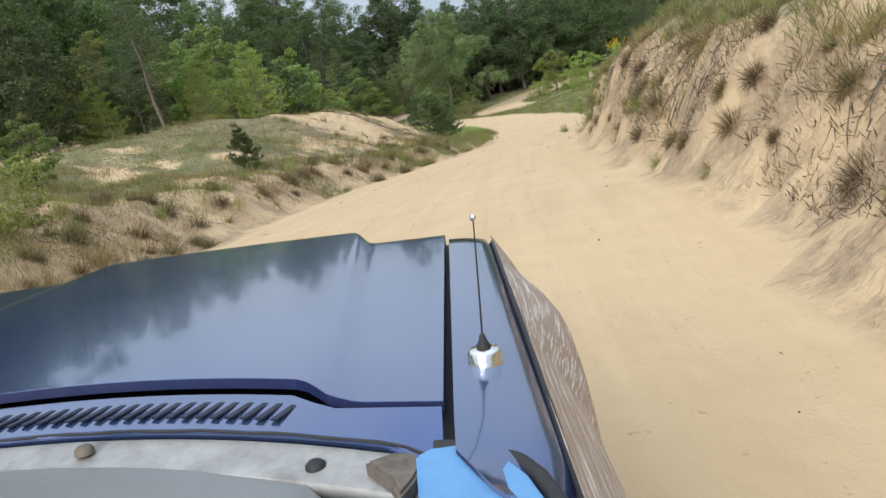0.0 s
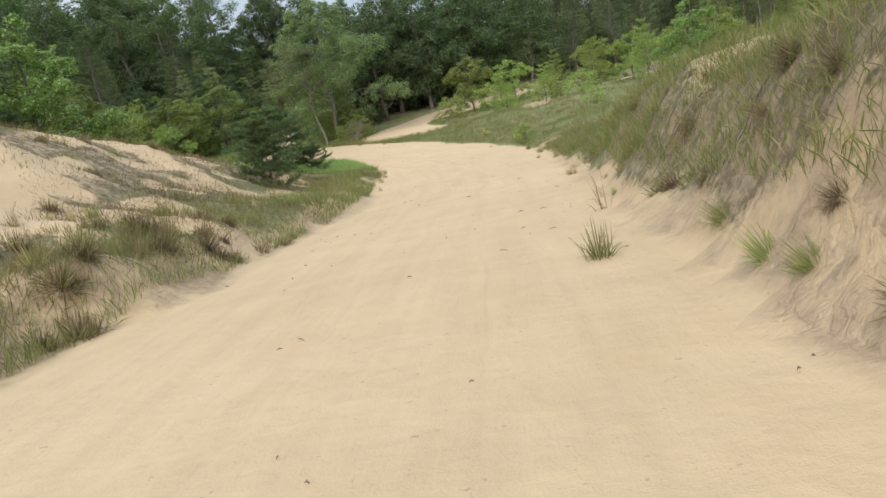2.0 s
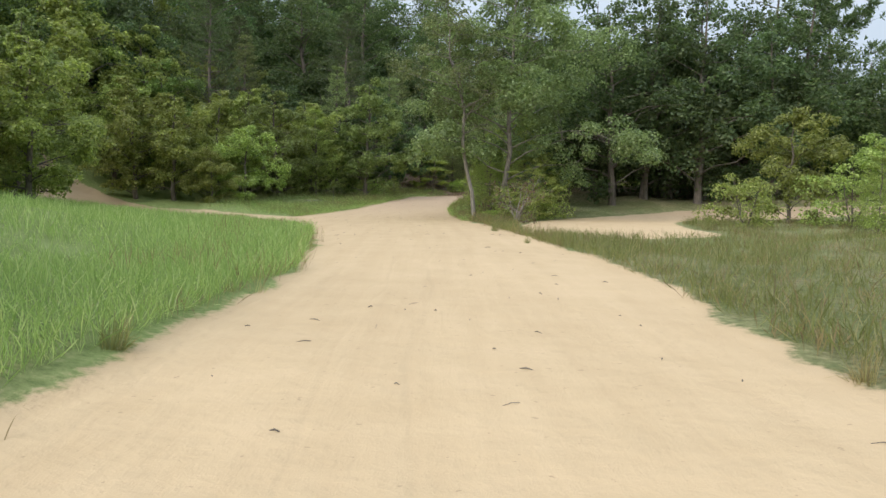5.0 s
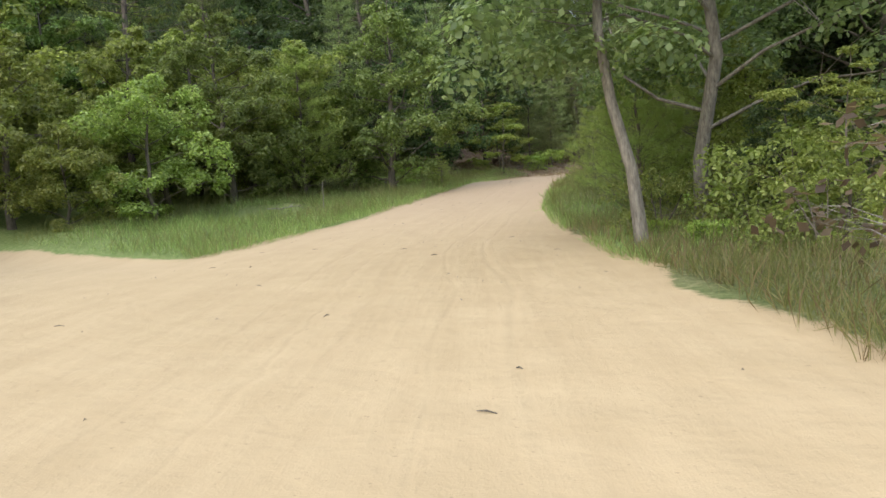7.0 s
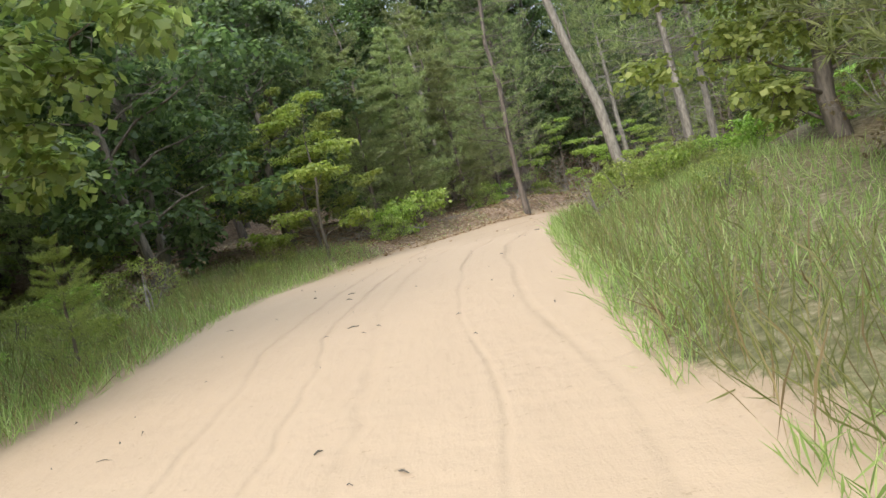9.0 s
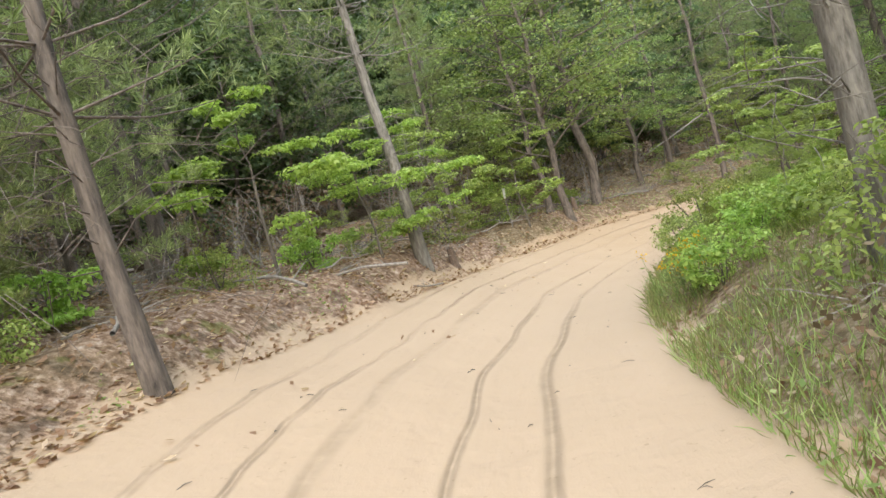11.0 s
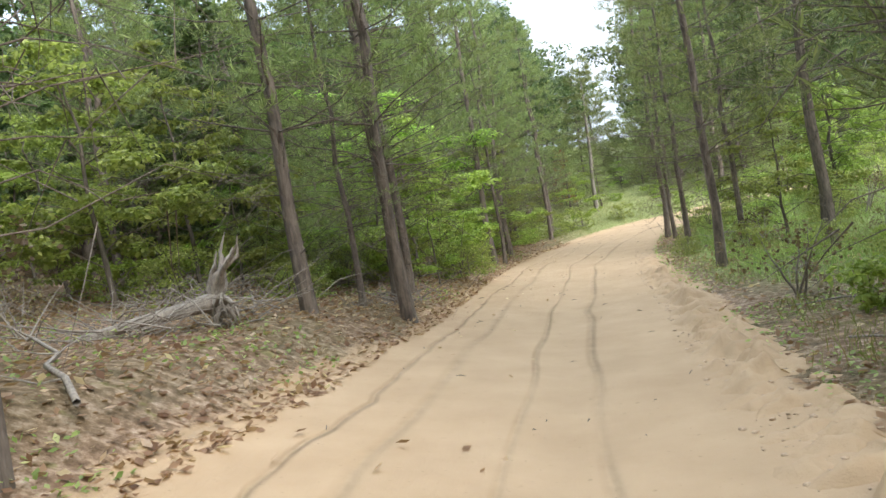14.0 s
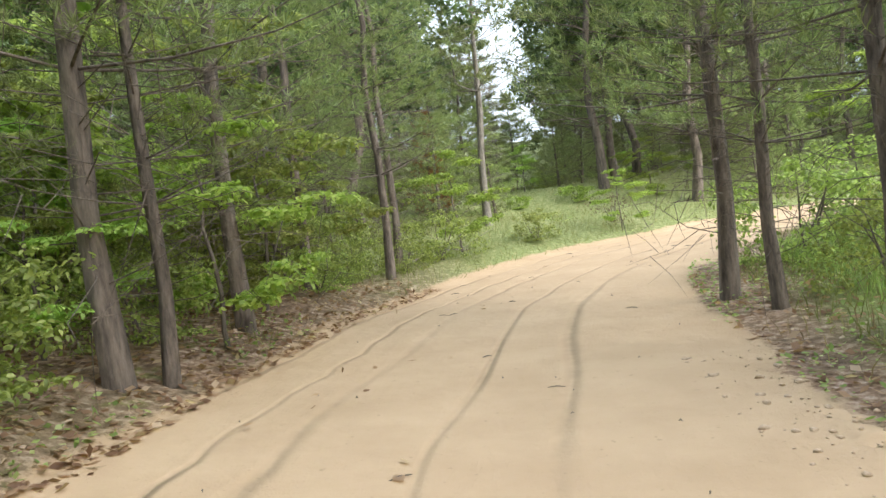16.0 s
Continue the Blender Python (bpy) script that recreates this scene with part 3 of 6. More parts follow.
def pine(name, label, seed, tall, wide, bare, whorls, tufts, needle, needle_mat, bark_mat, thick=0.012, dead=0, tip_up=0.25, lean=0.0, per=7, fine=0.22, dome=False, tier=5, outer=0.3):
    """A conifer: stem, whorls of limbs with side shoots, and a brush of needles on each shoot; some dead limbs below."""
    rng = np.random.default_rng(seed)
    stem = bent(rng, np.array([0, 0, -0.25]), np.array([lean, 0, tall]), 0, tall * 0.006, 9)
    r0 = tall * thick
    wood = [(stem, r0 * np.array([1.4, 1.0, 0.92, 0.82, 0.7, 0.56, 0.4, 0.22, 0.04]))]
    pos, way = [], []
    for k in range(whorls):
        u = bare + (0.99 - bare) * (k + rng.uniform(0, 0.7)) / whorls
        p = np.array([np.interp(u * 8, np.arange(9), stem[:, c]) for c in range(3)])
        v = (u - bare) / (1 - bare)
        for j in range(tier):
            a = j * 6.283 / tier + k * 0.7 + rng.uniform(-0.4, 0.4)
            full = (1 - v * v) ** 0.5 * 0.92 if dome else (1 - v) ** 0.75
            reach = wide * 0.5 * full * rng.uniform(0.55, 1.15) + 0.06 * wide
            q = p + np.array([np.cos(a) * reach, np.sin(a) * reach, reach * tip_up * rng.uniform(0.2, 1.6)])
            limb = bent(rng, p, q, -reach * 0.05, reach * 0.02, 4)
            wood.append((limb, r0 * 0.17 * (1 - 0.7 * v) * np.array([1, 0.7, 0.45, 0.12])))
            w = rng.uniform(outer, 1.02, tufts)[:, None] ** 0.8
            d = (q - p) / (np.linalg.norm(q - p) + 1e-9)
            side = np.array([-np.sin(a), np.cos(a), 0.0])
            off = rng.normal(0, 1, (tufts, 1)) * reach * 0.2 * (1.15 - 0.6 * w)
            shoot = p + (q - p) * w + side * off + np.array([0, 0, 1]) * np.abs(rng.normal(0.03, 0.05, (tufts, 1))) * reach
            pos.append(shoot)
            way.append(d * 0.6 + side * np.sign(off) * 0.45 + np.array([0, 0, 0.55]))
            for t in range(0, tufts, 3):
                root = p + (q - p) * max(0.05, float(w[t, 0]) - 0.12)
                wood.append((np.stack([root, (root + shoot[t]) / 2, shoot[t]]), r0 * 0.05 * np.array([1, 0.7, 0.4])))
    for k in range(dead):
        u = rng.uniform(0.08, bare + 0.12)
        p = np.array([np.interp(u * 8, np.arange(9), stem[:, c]) for c in range(3)])
        a, reach = rng.uniform(0, 6.28), wide * 0.5 * rng.uniform(0.3, 0.8)
        q = p + np.array([np.cos(a) * reach, np.sin(a) * reach, reach * rng.uniform(-0.35, 0.3)])
        wood.append((bent(rng, p, q, reach * 0.08, reach * 0.05, 4), r0 * 0.075 * np.array([1, 0.7, 0.45, 0.15])))
        for j in range(3):
            m = p + (q - p) * rng.uniform(0.35, 0.85)
            wood.append((bent(rng, m, m + rng.normal(0, 0.26, 3) * reach, 0, 0.02, 3), r0 * 0.05 * np.array([1, 0.6, 0.2])))
    pos, way = np.repeat(np.concatenate(pos), per, 0), np.repeat(np.concatenate(way), per, 0)
    n = len(pos)
    axis = way * 0.7 + rng.normal(0, 0.6, (n, 3))
    pos = pos + way * rng.uniform(-0.6, 0.5, (n, 1)) * needle * 0.8
    ln = needle * rng.uniform(0.6, 1.25, n)
    v, f = blades(pos, axis, rng.normal(0, 0.6, (n, 3)) + np.array([0, 0, 0.8]), ln, ln * fine)
    tree = thing(name, label, "tree")
    part("trunk", mesh_of("trunk", *tubes(wood, 5), bark_mat, True), tree)
    part("crown", mesh_of("crown", v, f, needle_mat), tree)
    return tree


def stand(model, x, y, scale=1.0, turn=0.0, sink=0.0, tilt=(0.0, 0.0), label="", group=""):
    """A copy of a plant on the ground at x, y."""
    m = Matrix.Translation((x, y, float(height(x, y)[0]) - sink)) @ Euler((tilt[0], tilt[1], turn)).to_matrix().to_4x4() @ Matrix.Scale(scale, 4)
    ob = copy_thing(model, m)
    if label or group:
        tagged(ob, label, "", group)
    return ob


# ---- the wagon ----
def paint(name, base, rough, dust):
    m, n, l, b = material(name)
    co = n.new("ShaderNodeTexCoord").outputs["Object"]
    speck = noise_node(n, l, 160, 3, co, 0.7)
    film = noise_node(n, l, 2.2, 5, co)
    l.new(mixed(n, l, sums(n, l, "MULTIPLY", ramp_node(n, l, film, (0.45, (0, 0, 0)), (0.8, (1, 1, 1))), dust), base, (0.34, 0.3, 0.25)), b.inputs["Base Color"])
    b.inputs["Metallic"].default_value = 0.6
    l.new(sums(n, l, "MULTIPLY_ADD", film, 0.1, rough), b.inputs["Roughness"])
    b.inputs["Coat Weight"].default_value, b.inputs["Coat Roughness"].default_value = 0.8, 0.05
    bumped(n, l, b, sums(n, l, "MULTIPLY_ADD", speck, 0.0004, sums(n, l, "MULTIPLY", film, 0.0015)), 0.4, 1.0)
    return m


def plain(name, colour, rough, metal=0.0, wear=0.25, scale=18):
    m, n, l, b = material(name)
    co = n.new("ShaderNodeTexCoord").outputs["Object"]
    t = noise_node(n, l, scale, 6, co, 0.65)
    l.new(mixed(n, l, 1.0, colour, ramp_node(n, l, t, (0.3, (1 - wear,) * 3), (0.7, (1 + wear,) * 3)), "MULTIPLY"), b.inputs["Base Color"])
    b.inputs["Roughness"].default_value, b.inputs["Metallic"].default_value = rough, metal
    bumped(n, l, b, t, 0.15, 0.01)
    return m


def wood_side():
    """Brown wood-look film, scraped white in long streaks."""
    m, n, l, b = material("wood_film")
    co, mp = n.new("ShaderNodeTexCoord").outputs["Object"], n.new("ShaderNodeMapping")
    mp.inputs["Scale"].default_value, mp.inputs["Rotation"].default_value = (30, 2.0, 130), (radians(20), 0, 0)
    l.new(co, mp.inputs["Vector"])
    streak = noise_node(n, l, 2.4, 5, mp.outputs["Vector"], 0.6)
    l.new(mixed(n, l, ramp_node(n, l, streak, (0.53, (0, 0, 0)), (0.6, (1, 1, 1))), (0.33, 0.24, 0.185), (0.7, 0.64, 0.57)), b.inputs["Base Color"])
    b.inputs["Roughness"].default_value = 0.55
    return m


BLUE = paint("blue_paint", (0.06, 0.098, 0.235), 0.1, 0.1)
# near-black navy: the shade in the gap round the hood, put into colour
HOOD_GAP_SHADE = plain("hood_gap_shade", (0.012, 0.02, 0.075), 0.45, wear=0.15)
PALE_BLUE = plain("pale_blue_paint", (0.10, 0.26, 0.48), 0.5, wear=0.12)
BLACK = plain("black_rubber", (0.016, 0.016, 0.017), 0.7)
GREY_PANEL = plain("grey_panel", (0.2, 0.205, 0.2), 0.3, wear=0.12, scale=3)
GREY_METAL = plain("grey_metal", (0.3, 0.295, 0.28), 0.5, 0.3, 0.3)
RUST = plain("rusty_metal", (0.14, 0.115, 0.09), 0.8, 0.2, 0.5)
CHROME = plain("chrome", (0.75, 0.75, 0.74), 0.12, 1.0, 0.05)
FLAKED = plain("flaked_sealant", (0.62, 0.6, 0.54), 0.6, wear=0.35, scale=40)
WOODGRAIN = wood_side()


def shell(place, us, vs, thick=0.02):
    """A curved panel with thickness: place(u, v) gives its upper skin."""
    def edged(w):
        w = list(w)
        return [w[0], w[0] + 0.03 * (w[1] - w[0])] + w[1:-1] + [w[-1] - 0.03 * (w[-1] - w[-2]), w[-1]]

    us, vs = edged(us), edged(vs)
    top = np.array([[place(u, v) for u in us] for v in vs], float)
    nv, nu = top.shape[:2]
    low = top - np.array([0, 0, thick])
    verts = np.concatenate([top.reshape(-1, 3), low.reshape(-1, 3)])
    i = (np.arange(nv - 1)[:, None] * nu + np.arange(nu - 1)).ravel()
    quads = np.stack([i, i + 1, i + nu + 1, i + nu], 1)
    rim = np.r_[np.arange(nu), np.arange(1, nv) * nu + nu - 1, (nv - 1) * nu + np.arange(nu - 2, -1, -1), np.arange(nv - 2, 0, -1) * nu]
    nxt = np.roll(rim, -1)
    n = nv * nu
    return verts, np.concatenate([quads, quads[:, ::-1] + n, np.stack([rim, rim + n, nxt + n, nxt], 1)])


def box_mesh(sx, sy, sz, bevel=0.0):
    bm = bmesh.new()
    bmesh.ops.create_cube(bm, size=1, matrix=Matrix.Diagonal((sx, sy, sz, 1)))
    if bevel:
        bmesh.ops.bevel(bm, geom=bm.edges[:], offset=bevel, segments=2, affect="EDGES")
    return bm


def from_bm(name, bm, mat):
    me = bpy.data.meshes.new(name)
    bm.to_mesh(me)
    bm.free()
    me.materials.append(mat)
    return me


def turned(profile, steps=28):
    """A mesh turned round z from (radius, height) pairs."""
    a = np.linspace(0, 2 * np.pi, steps, endpoint=False)
    p = np.array(profile, float)
    v = np.stack([p[:, 0][:, None] * np.cos(a), p[:, 0][:, None] * np.sin(a), np.repeat(p[:, 1][:, None], steps, 1)], 2).reshape(-1, 3)
    i = (np.arange(len(p) - 1)[:, None] * steps + np.arange(steps)).ravel()
    j = (np.arange(len(p) - 1)[:, None] * steps + (np.arange(steps) + 1) % steps).ravel()
    return v, np.stack([i, j, j + steps, i + steps], 1)


def ease(a, b, v):
    return float(smooth(a, b, np.float64(v)))


def build_wagon():
    wagon = tagged(new("wagon"), "dusty blue wood-sided off-road wagon with its top cut away", "car")
    wagon.matrix_world = pose(-1.047, -0.092, 0.116, -2.3, 7.45, 0.17)

    def crease(y):
        return 0.61 - 0.12 * (y - 1.15) / 1.9

    def rear_line(x):
        x = abs(x)
        return 1.35 - 0.38 * min(x, 0.57) ** 2 - 0.065 * ease(0.56, 0.63, x) - 0.28 * max(0.0, x - 0.6)

    def hood_at(u, v):
        x = 0.802 * u
        rear = rear_line(x)
        front = 3.07 - 0.22 * ease(0.45, 0.54, abs(x))
        y = rear + (front - rear) * v
        up = 0.018 * (1 - ease(crease(y) - 0.02, crease(y) + (0.07 - 0.03 * v if x > 0 else 0.03), abs(x)))
        return x, y, 1.092 + up + 0.006 * (1 - x * x) - 0.10 * ease(0.9, 1.0, v) ** 2 - 0.012 * v * v

    us = np.unique(np.r_[np.linspace(-1, 1, 25), np.linspace(0.55, 0.85, 13), np.linspace(-0.85, -0.55, 13)])
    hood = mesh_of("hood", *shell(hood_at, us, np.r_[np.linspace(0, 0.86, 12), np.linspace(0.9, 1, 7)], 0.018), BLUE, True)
    hood.materials.append(HOOD_GAP_SHADE)
    # rim faces are coloured dark for the shade of the gap
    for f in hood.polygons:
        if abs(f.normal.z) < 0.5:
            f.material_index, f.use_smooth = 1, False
    part("hood", hood, wagon, "glossy blue hood with a raised middle")
    for side in (1, -1):
        def fender_at(u, v, side=side):
            y = 0.62 + 2.05 * v
            inner = 0.818 + 0.11 * ease(0.93, 0.64, y)
            x = inner + (0.955 - inner) * u
            z = 1.105 - 0.02 * u * u - 0.02 * ease(0.85, 1, u) - 0.10 * ease(0.93, 1.0, v) - 0.09 * ease(0.16, 0.0, v) * u
            return (side * x, y, z)

        def side_at(u, v, side=side):
            y = -1.9 + 4.56 * v
            out = 0.957 + 0.14 * np.sin(np.pi * min(1.0, u * 1.9) * 0.5)
            arch = max(0.0, 0.42**2 - (y - 1.95) ** 2) ** 0.5 + max(0.0, 0.42**2 - (y + 0.95) ** 2) ** 0.5
            bottom = max(0.42, 0.36 + arch * 1.02)
            return (side * out, y, 1.075 + (bottom - 1.075) * u)

        us2 = np.linspace(0, 1, 8) if side > 0 else np.linspace(1, 0, 8)
        part("fender", mesh_of("fender", *shell(fender_at, us2, np.linspace(0, 1, 22), 0.03), BLUE, True), wagon)
        v, f = shell(side_at, us2, np.linspace(0, 1, 64), 0.004)
        part("side_panel", mesh_of("side_panel", v, f, WOODGRAIN, True), wagon, "brown wood-look side panel with white scrapes")
        part("drip_edge", mesh_of("drip_edge", *tubes([([(side * 0.956, 0.6, 1.062), (side * 0.957, 1.6, 1.078), (side * 0.956, 2.5, 1.076), (side * 0.95, 2.66, 1.02)], [0.005] * 4)], 6), BLACK, True), wagon)

    def cowl_at(u, v):
        x = 0.80 * u
        front = rear_line(x) - 0.03
        rear = 1.205 - 0.38 * x * x - 0.03 * ease(0.74, 0.81, abs(x))
        return x, rear + (front - rear) * v, 1.098 - 0.012 * (1 - v) - 0.03 * ease(0.9, 1.0, abs(u)) * (1 - v)

    part("cowl", mesh_of("cowl", *shell(cowl_at, np.linspace(-1, 1, 41), np.linspace(0, 1, 5), 0.02), BLUE, True), wagon, "blue cowl below the windscreen")
    slot = from_bm("vent_slot", box_mesh(0.015, 0.062, 0.004, 0.0015), plain("dark_slot", (0.008, 0.012, 0.03), 0.6))
    for k in range(46):
        x = -0.62 + 0.0262 * k
        s = part("vent_slot", slot, wagon)
        s.matrix_basis = pose(x, 1.262 - 0.38 * x * x, 1.0985 - 0.012 * 0.45, 0, 0, -24)
    # the channel that held the glass, and the grey sheet behind it
    def channel_at(u, v):
        x = 0.79 * u
        rear = 1.198 - 0.38 * x * x - 0.03 * ease(0.74, 0.81, abs(x))
        return x, rear - 0.085 * (1 - v), 1.072 - 0.012 * (1 - v)

    part("glass_channel", mesh_of("glass_channel", *shell(channel_at, np.linspace(-1, 1, 33), np.linspace(0, 1, 4), 0.02), GREY_METAL, True), wagon, "grey scuffed windscreen channel")
    lip = [((0.79 * u), 1.202 - 0.38 * (0.79 * u) ** 2 - 0.03 * ease(0.74, 0.81, abs(0.79 * u)), 1.084 + 0.001 * np.sin(u * 37)) for u in np.linspace(-1, 1, 41)]
    part("torn_seal", mesh_of("torn_seal", *tubes([(lip, [0.002 + 0.001 * abs(np.sin(k * 1.7)) for k in range(41)])], 6), BLACK, True), wagon)

    def sheet_at(u, v):
        x = 0.74 * u
        rear = 1.118 - 0.38 * x * x - 0.05 * ease(0.6, 0.74, abs(x))
        return x, rear - 0.62 * v, 1.068 + 0.10 * v - 0.10 * ease(0.84, 1.0, abs(u)) - 0.02 * u * u

    part("windscreen_sheet", mesh_of("windscreen_sheet", *shell(sheet_at, np.linspace(-1, 1, 37), np.linspace(1, 0, 10), 0.012), GREY_PANEL, True), wagon, "smooth grey sheet with dull sky reflections")
    rng = np.random.default_rng(5)
    for k in range(24):
        x, y = 0.69 + 0.03 * rng.normal(0, 0.6), 0.76 + 0.06 * rng.normal(0, 0.7)
        a = np.linspace(0, 2 * np.pi, 8, endpoint=False)
        r = 0.022 * rng.uniform(0.5, 1.3) * (1 + 0.3 * rng.normal(0, 1, 8))
        z0 = sheet_at(x / 0.74, (sheet_at(x / 0.74, 0)[1] - y) / 0.62)[2] + 0.004
        ring = np.stack([x + r * np.cos(a) * 0.7, y + r * np.sin(a) * 1.3, z0 + rng.uniform(0, 0.006, 8)], 1)
        part("sealant_flake", mesh_of("sealant_flake", np.concatenate([ring, [[x, y, z0 + 0.012]]]), [(j, (j + 1) % 8, 8) for j in range(8)], FLAKED), wagon)
    # right and left stumps of the cut windscreen pillars
    def plate(outline, side, top, deep):
        pts = [(side * x, y) for x, y in (outline if side > 0 else outline[::-1])]
        n = len(pts)
        bm = bmesh.new()
        up = [bm.verts.new((x, y, top)) for x, y in pts]
        down = [bm.verts.new((x, y, top - deep)) for x, y in pts]
        bm.faces.new(up)
        bm.faces.new(down[::-1])
        for k in range(n):
            bm.faces.new((up[k], down[k], down[(k + 1) % n], up[(k + 1) % n]))
        bmesh.ops.recalc_face_normals(bm, faces=bm.faces[:])
        bmesh.ops.bevel(bm, geom=[e for e in bm.edges if abs(e.verts[0].co.z - top) < 1e-6 and abs(e.verts[1].co.z - top) < 1e-6], offset=0.004, segments=2, affect="EDGES")
        return bm

    pillar = [(0.775, 0.82), (0.765, 0.55), (0.915, 0.55), (0.912, 0.785), (0.899, 0.845), (0.882, 0.885), (0.853, 0.92), (0.818, 0.943), (0.785, 0.942), (0.768, 0.925)]
    torn = [(0.735, 0.90), (0.75, 0.85), (0.766, 0.89), (0.778, 0.94), (0.762, 0.965), (0.735, 0.972), (0.70, 0.955)]
    for side in (1, -1):
        part("pillar_stump", from_bm("pillar_stump", plate(pillar, side, 1.098, 0.3), PALE_BLUE), wagon, "pale blue cut windscreen pillar")
        trim = [(side * x, y, 1.088) for x, y in ((0.79, 0.96), (0.83, 0.955), (0.868, 0.93), (0.896, 0.89), (0.915, 0.845), (0.927, 0.785), (0.93, 0.56))]
        part("door_seal", mesh_of("door_seal", *tubes([(trim, [0.011] * 7)], 8), BLACK, True), wagon)
        part("rust_patch", from_bm("rust_patch", plate(torn, side, 1.085, 0.02), RUST), wagon, "torn rusty corner of the windscreen frame")
        gutter = part("gutter", from_bm("gutter", box_mesh(0.07, 1.8, 0.02), BLACK), wagon)
        gutter.matrix_basis = pose(side * 0.81, 1.76, 1.045)
    # screw and empty screw hole in the channel
    for name, x, y, mat in (("screw", 0.245, 1.135, RUST), ("screw_hole", 0.625, 1.0, BLACK)):
        v, f = turned([(0.0, 0.012), (0.010, 0.012), (0.014, 0.008), (0.015, 0.0)], 14)
        o = part(name, mesh_of(name, v, f, mat, True), wagon)
        o.matrix_basis = pose(x, y, 1.07 if name == "screw" else 1.061)
    # mast
    base_v, base_f = turned([(0, 0.030), (0.010, 0.031), (0.024, 0.030), (0.027, 0.026), (0.028, 0.004), (0.030, 0.0)], 32)
    mount = part("antenna_mount", mesh_of("antenna_mount", base_v, base_f, CHROME, True), wagon, "round chrome antenna mount")
    mount.matrix_basis = pose(0.872, 1.235, 1.095)
    part("boot", mesh_of("boot", *turned([(0.0, 0.056), (0.004, 0.054), (0.007, 0.044), (0.012, 0.034), (0.012, 0.028)], 16), BLACK, True), mount)
    part("mast", mesh_of("mast", *tubes([([(0, 0, 0.05), (0.005, 0.004, 0.15), (0.009, 0.012, 0.24)], [0.0018, 0.0015, 0.0012])], 6), BLACK, True), mount)
    tip = part("tip", mesh_of("tip", *turned([(0, 0.006), (0.004, 0.004), (0.005, 0), (0.004, -0.004), (0, -0.006)], 10), CHROME, True), mount)
    tip.matrix_basis = pose(0.009, 0.012, 0.243)
    # what holds it together: nose, floor, bumper, wheels
    nose = part("nose_panel", from_bm("nose_panel", box_mesh(1.72, 0.10, 0.42, 0.03), BLUE), wagon)
    nose.matrix_basis = pose(0, 2.72, 0.78)
    bay = part("engine_bay", from_bm("engine_bay", box_mesh(1.5, 1.6, 0.35, 0.02), BLACK), wagon)
    bay.matrix_basis = pose(0, 1.86, 0.85)
    bumper = part("bumper", from_bm("bumper", box_mesh(1.8, 0.12, 0.16, 0.03), CHROME), wagon)
    bumper.matrix_basis = pose(0, 2.86, 0.55)
    deck = part("floor_pan", from_bm("floor_pan", box_mesh(1.74, 3.1, 0.08, 0.02), BLACK), wagon)
    deck.matrix_basis = pose(0, -0.45, 0.42)
    gate = part("tailgate", from_bm("tailgate", box_mesh(1.8, 0.06, 0.6, 0.02), BLUE), wagon)
    gate.matrix_basis = pose(0, -1.88, 0.76)
    tyre = mesh_of("tyre", *turned([(0.2, -0.1), (0.30, -0.115), (0.355, -0.1), (0.37, -0.06), (0.372, 0.06), (0.355, 0.1), (0.30, 0.115), (0.2, 0.1)], 36), BLACK, True)
    rim = mesh_of("rim", *turned([(0.0, 0.05), (0.06, 0.055), (0.1, 0.03), (0.17, 0.04), (0.205, 0.095), (0.21, -0.095), (0.0, -0.05)], 28), GREY_METAL, True)
    for x in (-0.8, 0.8):
        for y in (1.95, -0.95):
            w = part("wheel", tyre, wagon)
            w.matrix_basis = pose(x, y, 0.35, 0, 90 if x > 0 else -90, 0)
            part("rim", rim, w)
    return wagon


build_wagon()


# ---- the trees ----
def first(model, x, y, scale=1.0, turn=0.0, sink=0.0):
    """Sets a plant that the copies are taken from on the ground as well."""
    model.matrix_basis = Matrix.Translation((x, y, float(height(x, y)[0]) - sink)) @ Euler((0, 0, turn)).to_matrix().to_4x4()
    return model


NEEDLE_DEEP = leaf_material("needle_deep", (0.05, 0.078, 0.035), (0.135, 0.185, 0.085), (0.26, 0.315, 0.17))
NEEDLE_LIGHT = leaf_material("needle_light", (0.16, 0.2, 0.06), (0.31, 0.36, 0.12), (0.46, 0.5, 0.22))
ASPEN = broadleaf("aspen", "tall pale-green aspen with forked grey stems", 11, 16.6, 11.5, 0.14, 64000, 0.14, LEAF_ASPEN, BARK_GREY, thick=0.0095, airy=0.6)
ASPEN_LEAN = broadleaf("aspen", "leaning grey aspen trunk with a narrow crown", 39, 12.5, 6.0, 0.4, 12000, 0.1, LEAF_ASPEN, BARK_GREY, thick=0.0088, lean=-1.6, airy=0.6)
MAPLE = broadleaf("maple", "round-headed deep green maple, leafy to the ground", 12, 10.6, 6.8, 0.04, 26000, 0.15, LEAF_BROAD, BARK_OAK, airy=0.62)
OAK = broadleaf("oak", "leafy green oak at the edge of the wood", 13, 9.0, 6.4, 0.06, 16000, 0.155, LEAF_OAK, BARK_OAK, airy=0.62)
OAK_SHADED = broadleaf("oak", "green oak in the wood, its leaf colour darkened for shade", 14, 11.0, 7.0, 0.08, 13000, 0.19, LEAF_SHADED, BARK_OAK, airy=0.65)
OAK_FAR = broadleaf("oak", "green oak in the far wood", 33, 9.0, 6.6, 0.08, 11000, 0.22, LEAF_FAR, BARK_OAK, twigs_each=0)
SHADED_FAR = broadleaf("maple_tree", "green maple in the far wood, its leaf colour darkened for shade", 34, 11.0, 7.2, 0.08, 10500, 0.25, LEAF_SHADED, BARK_OAK, twigs_each=0)
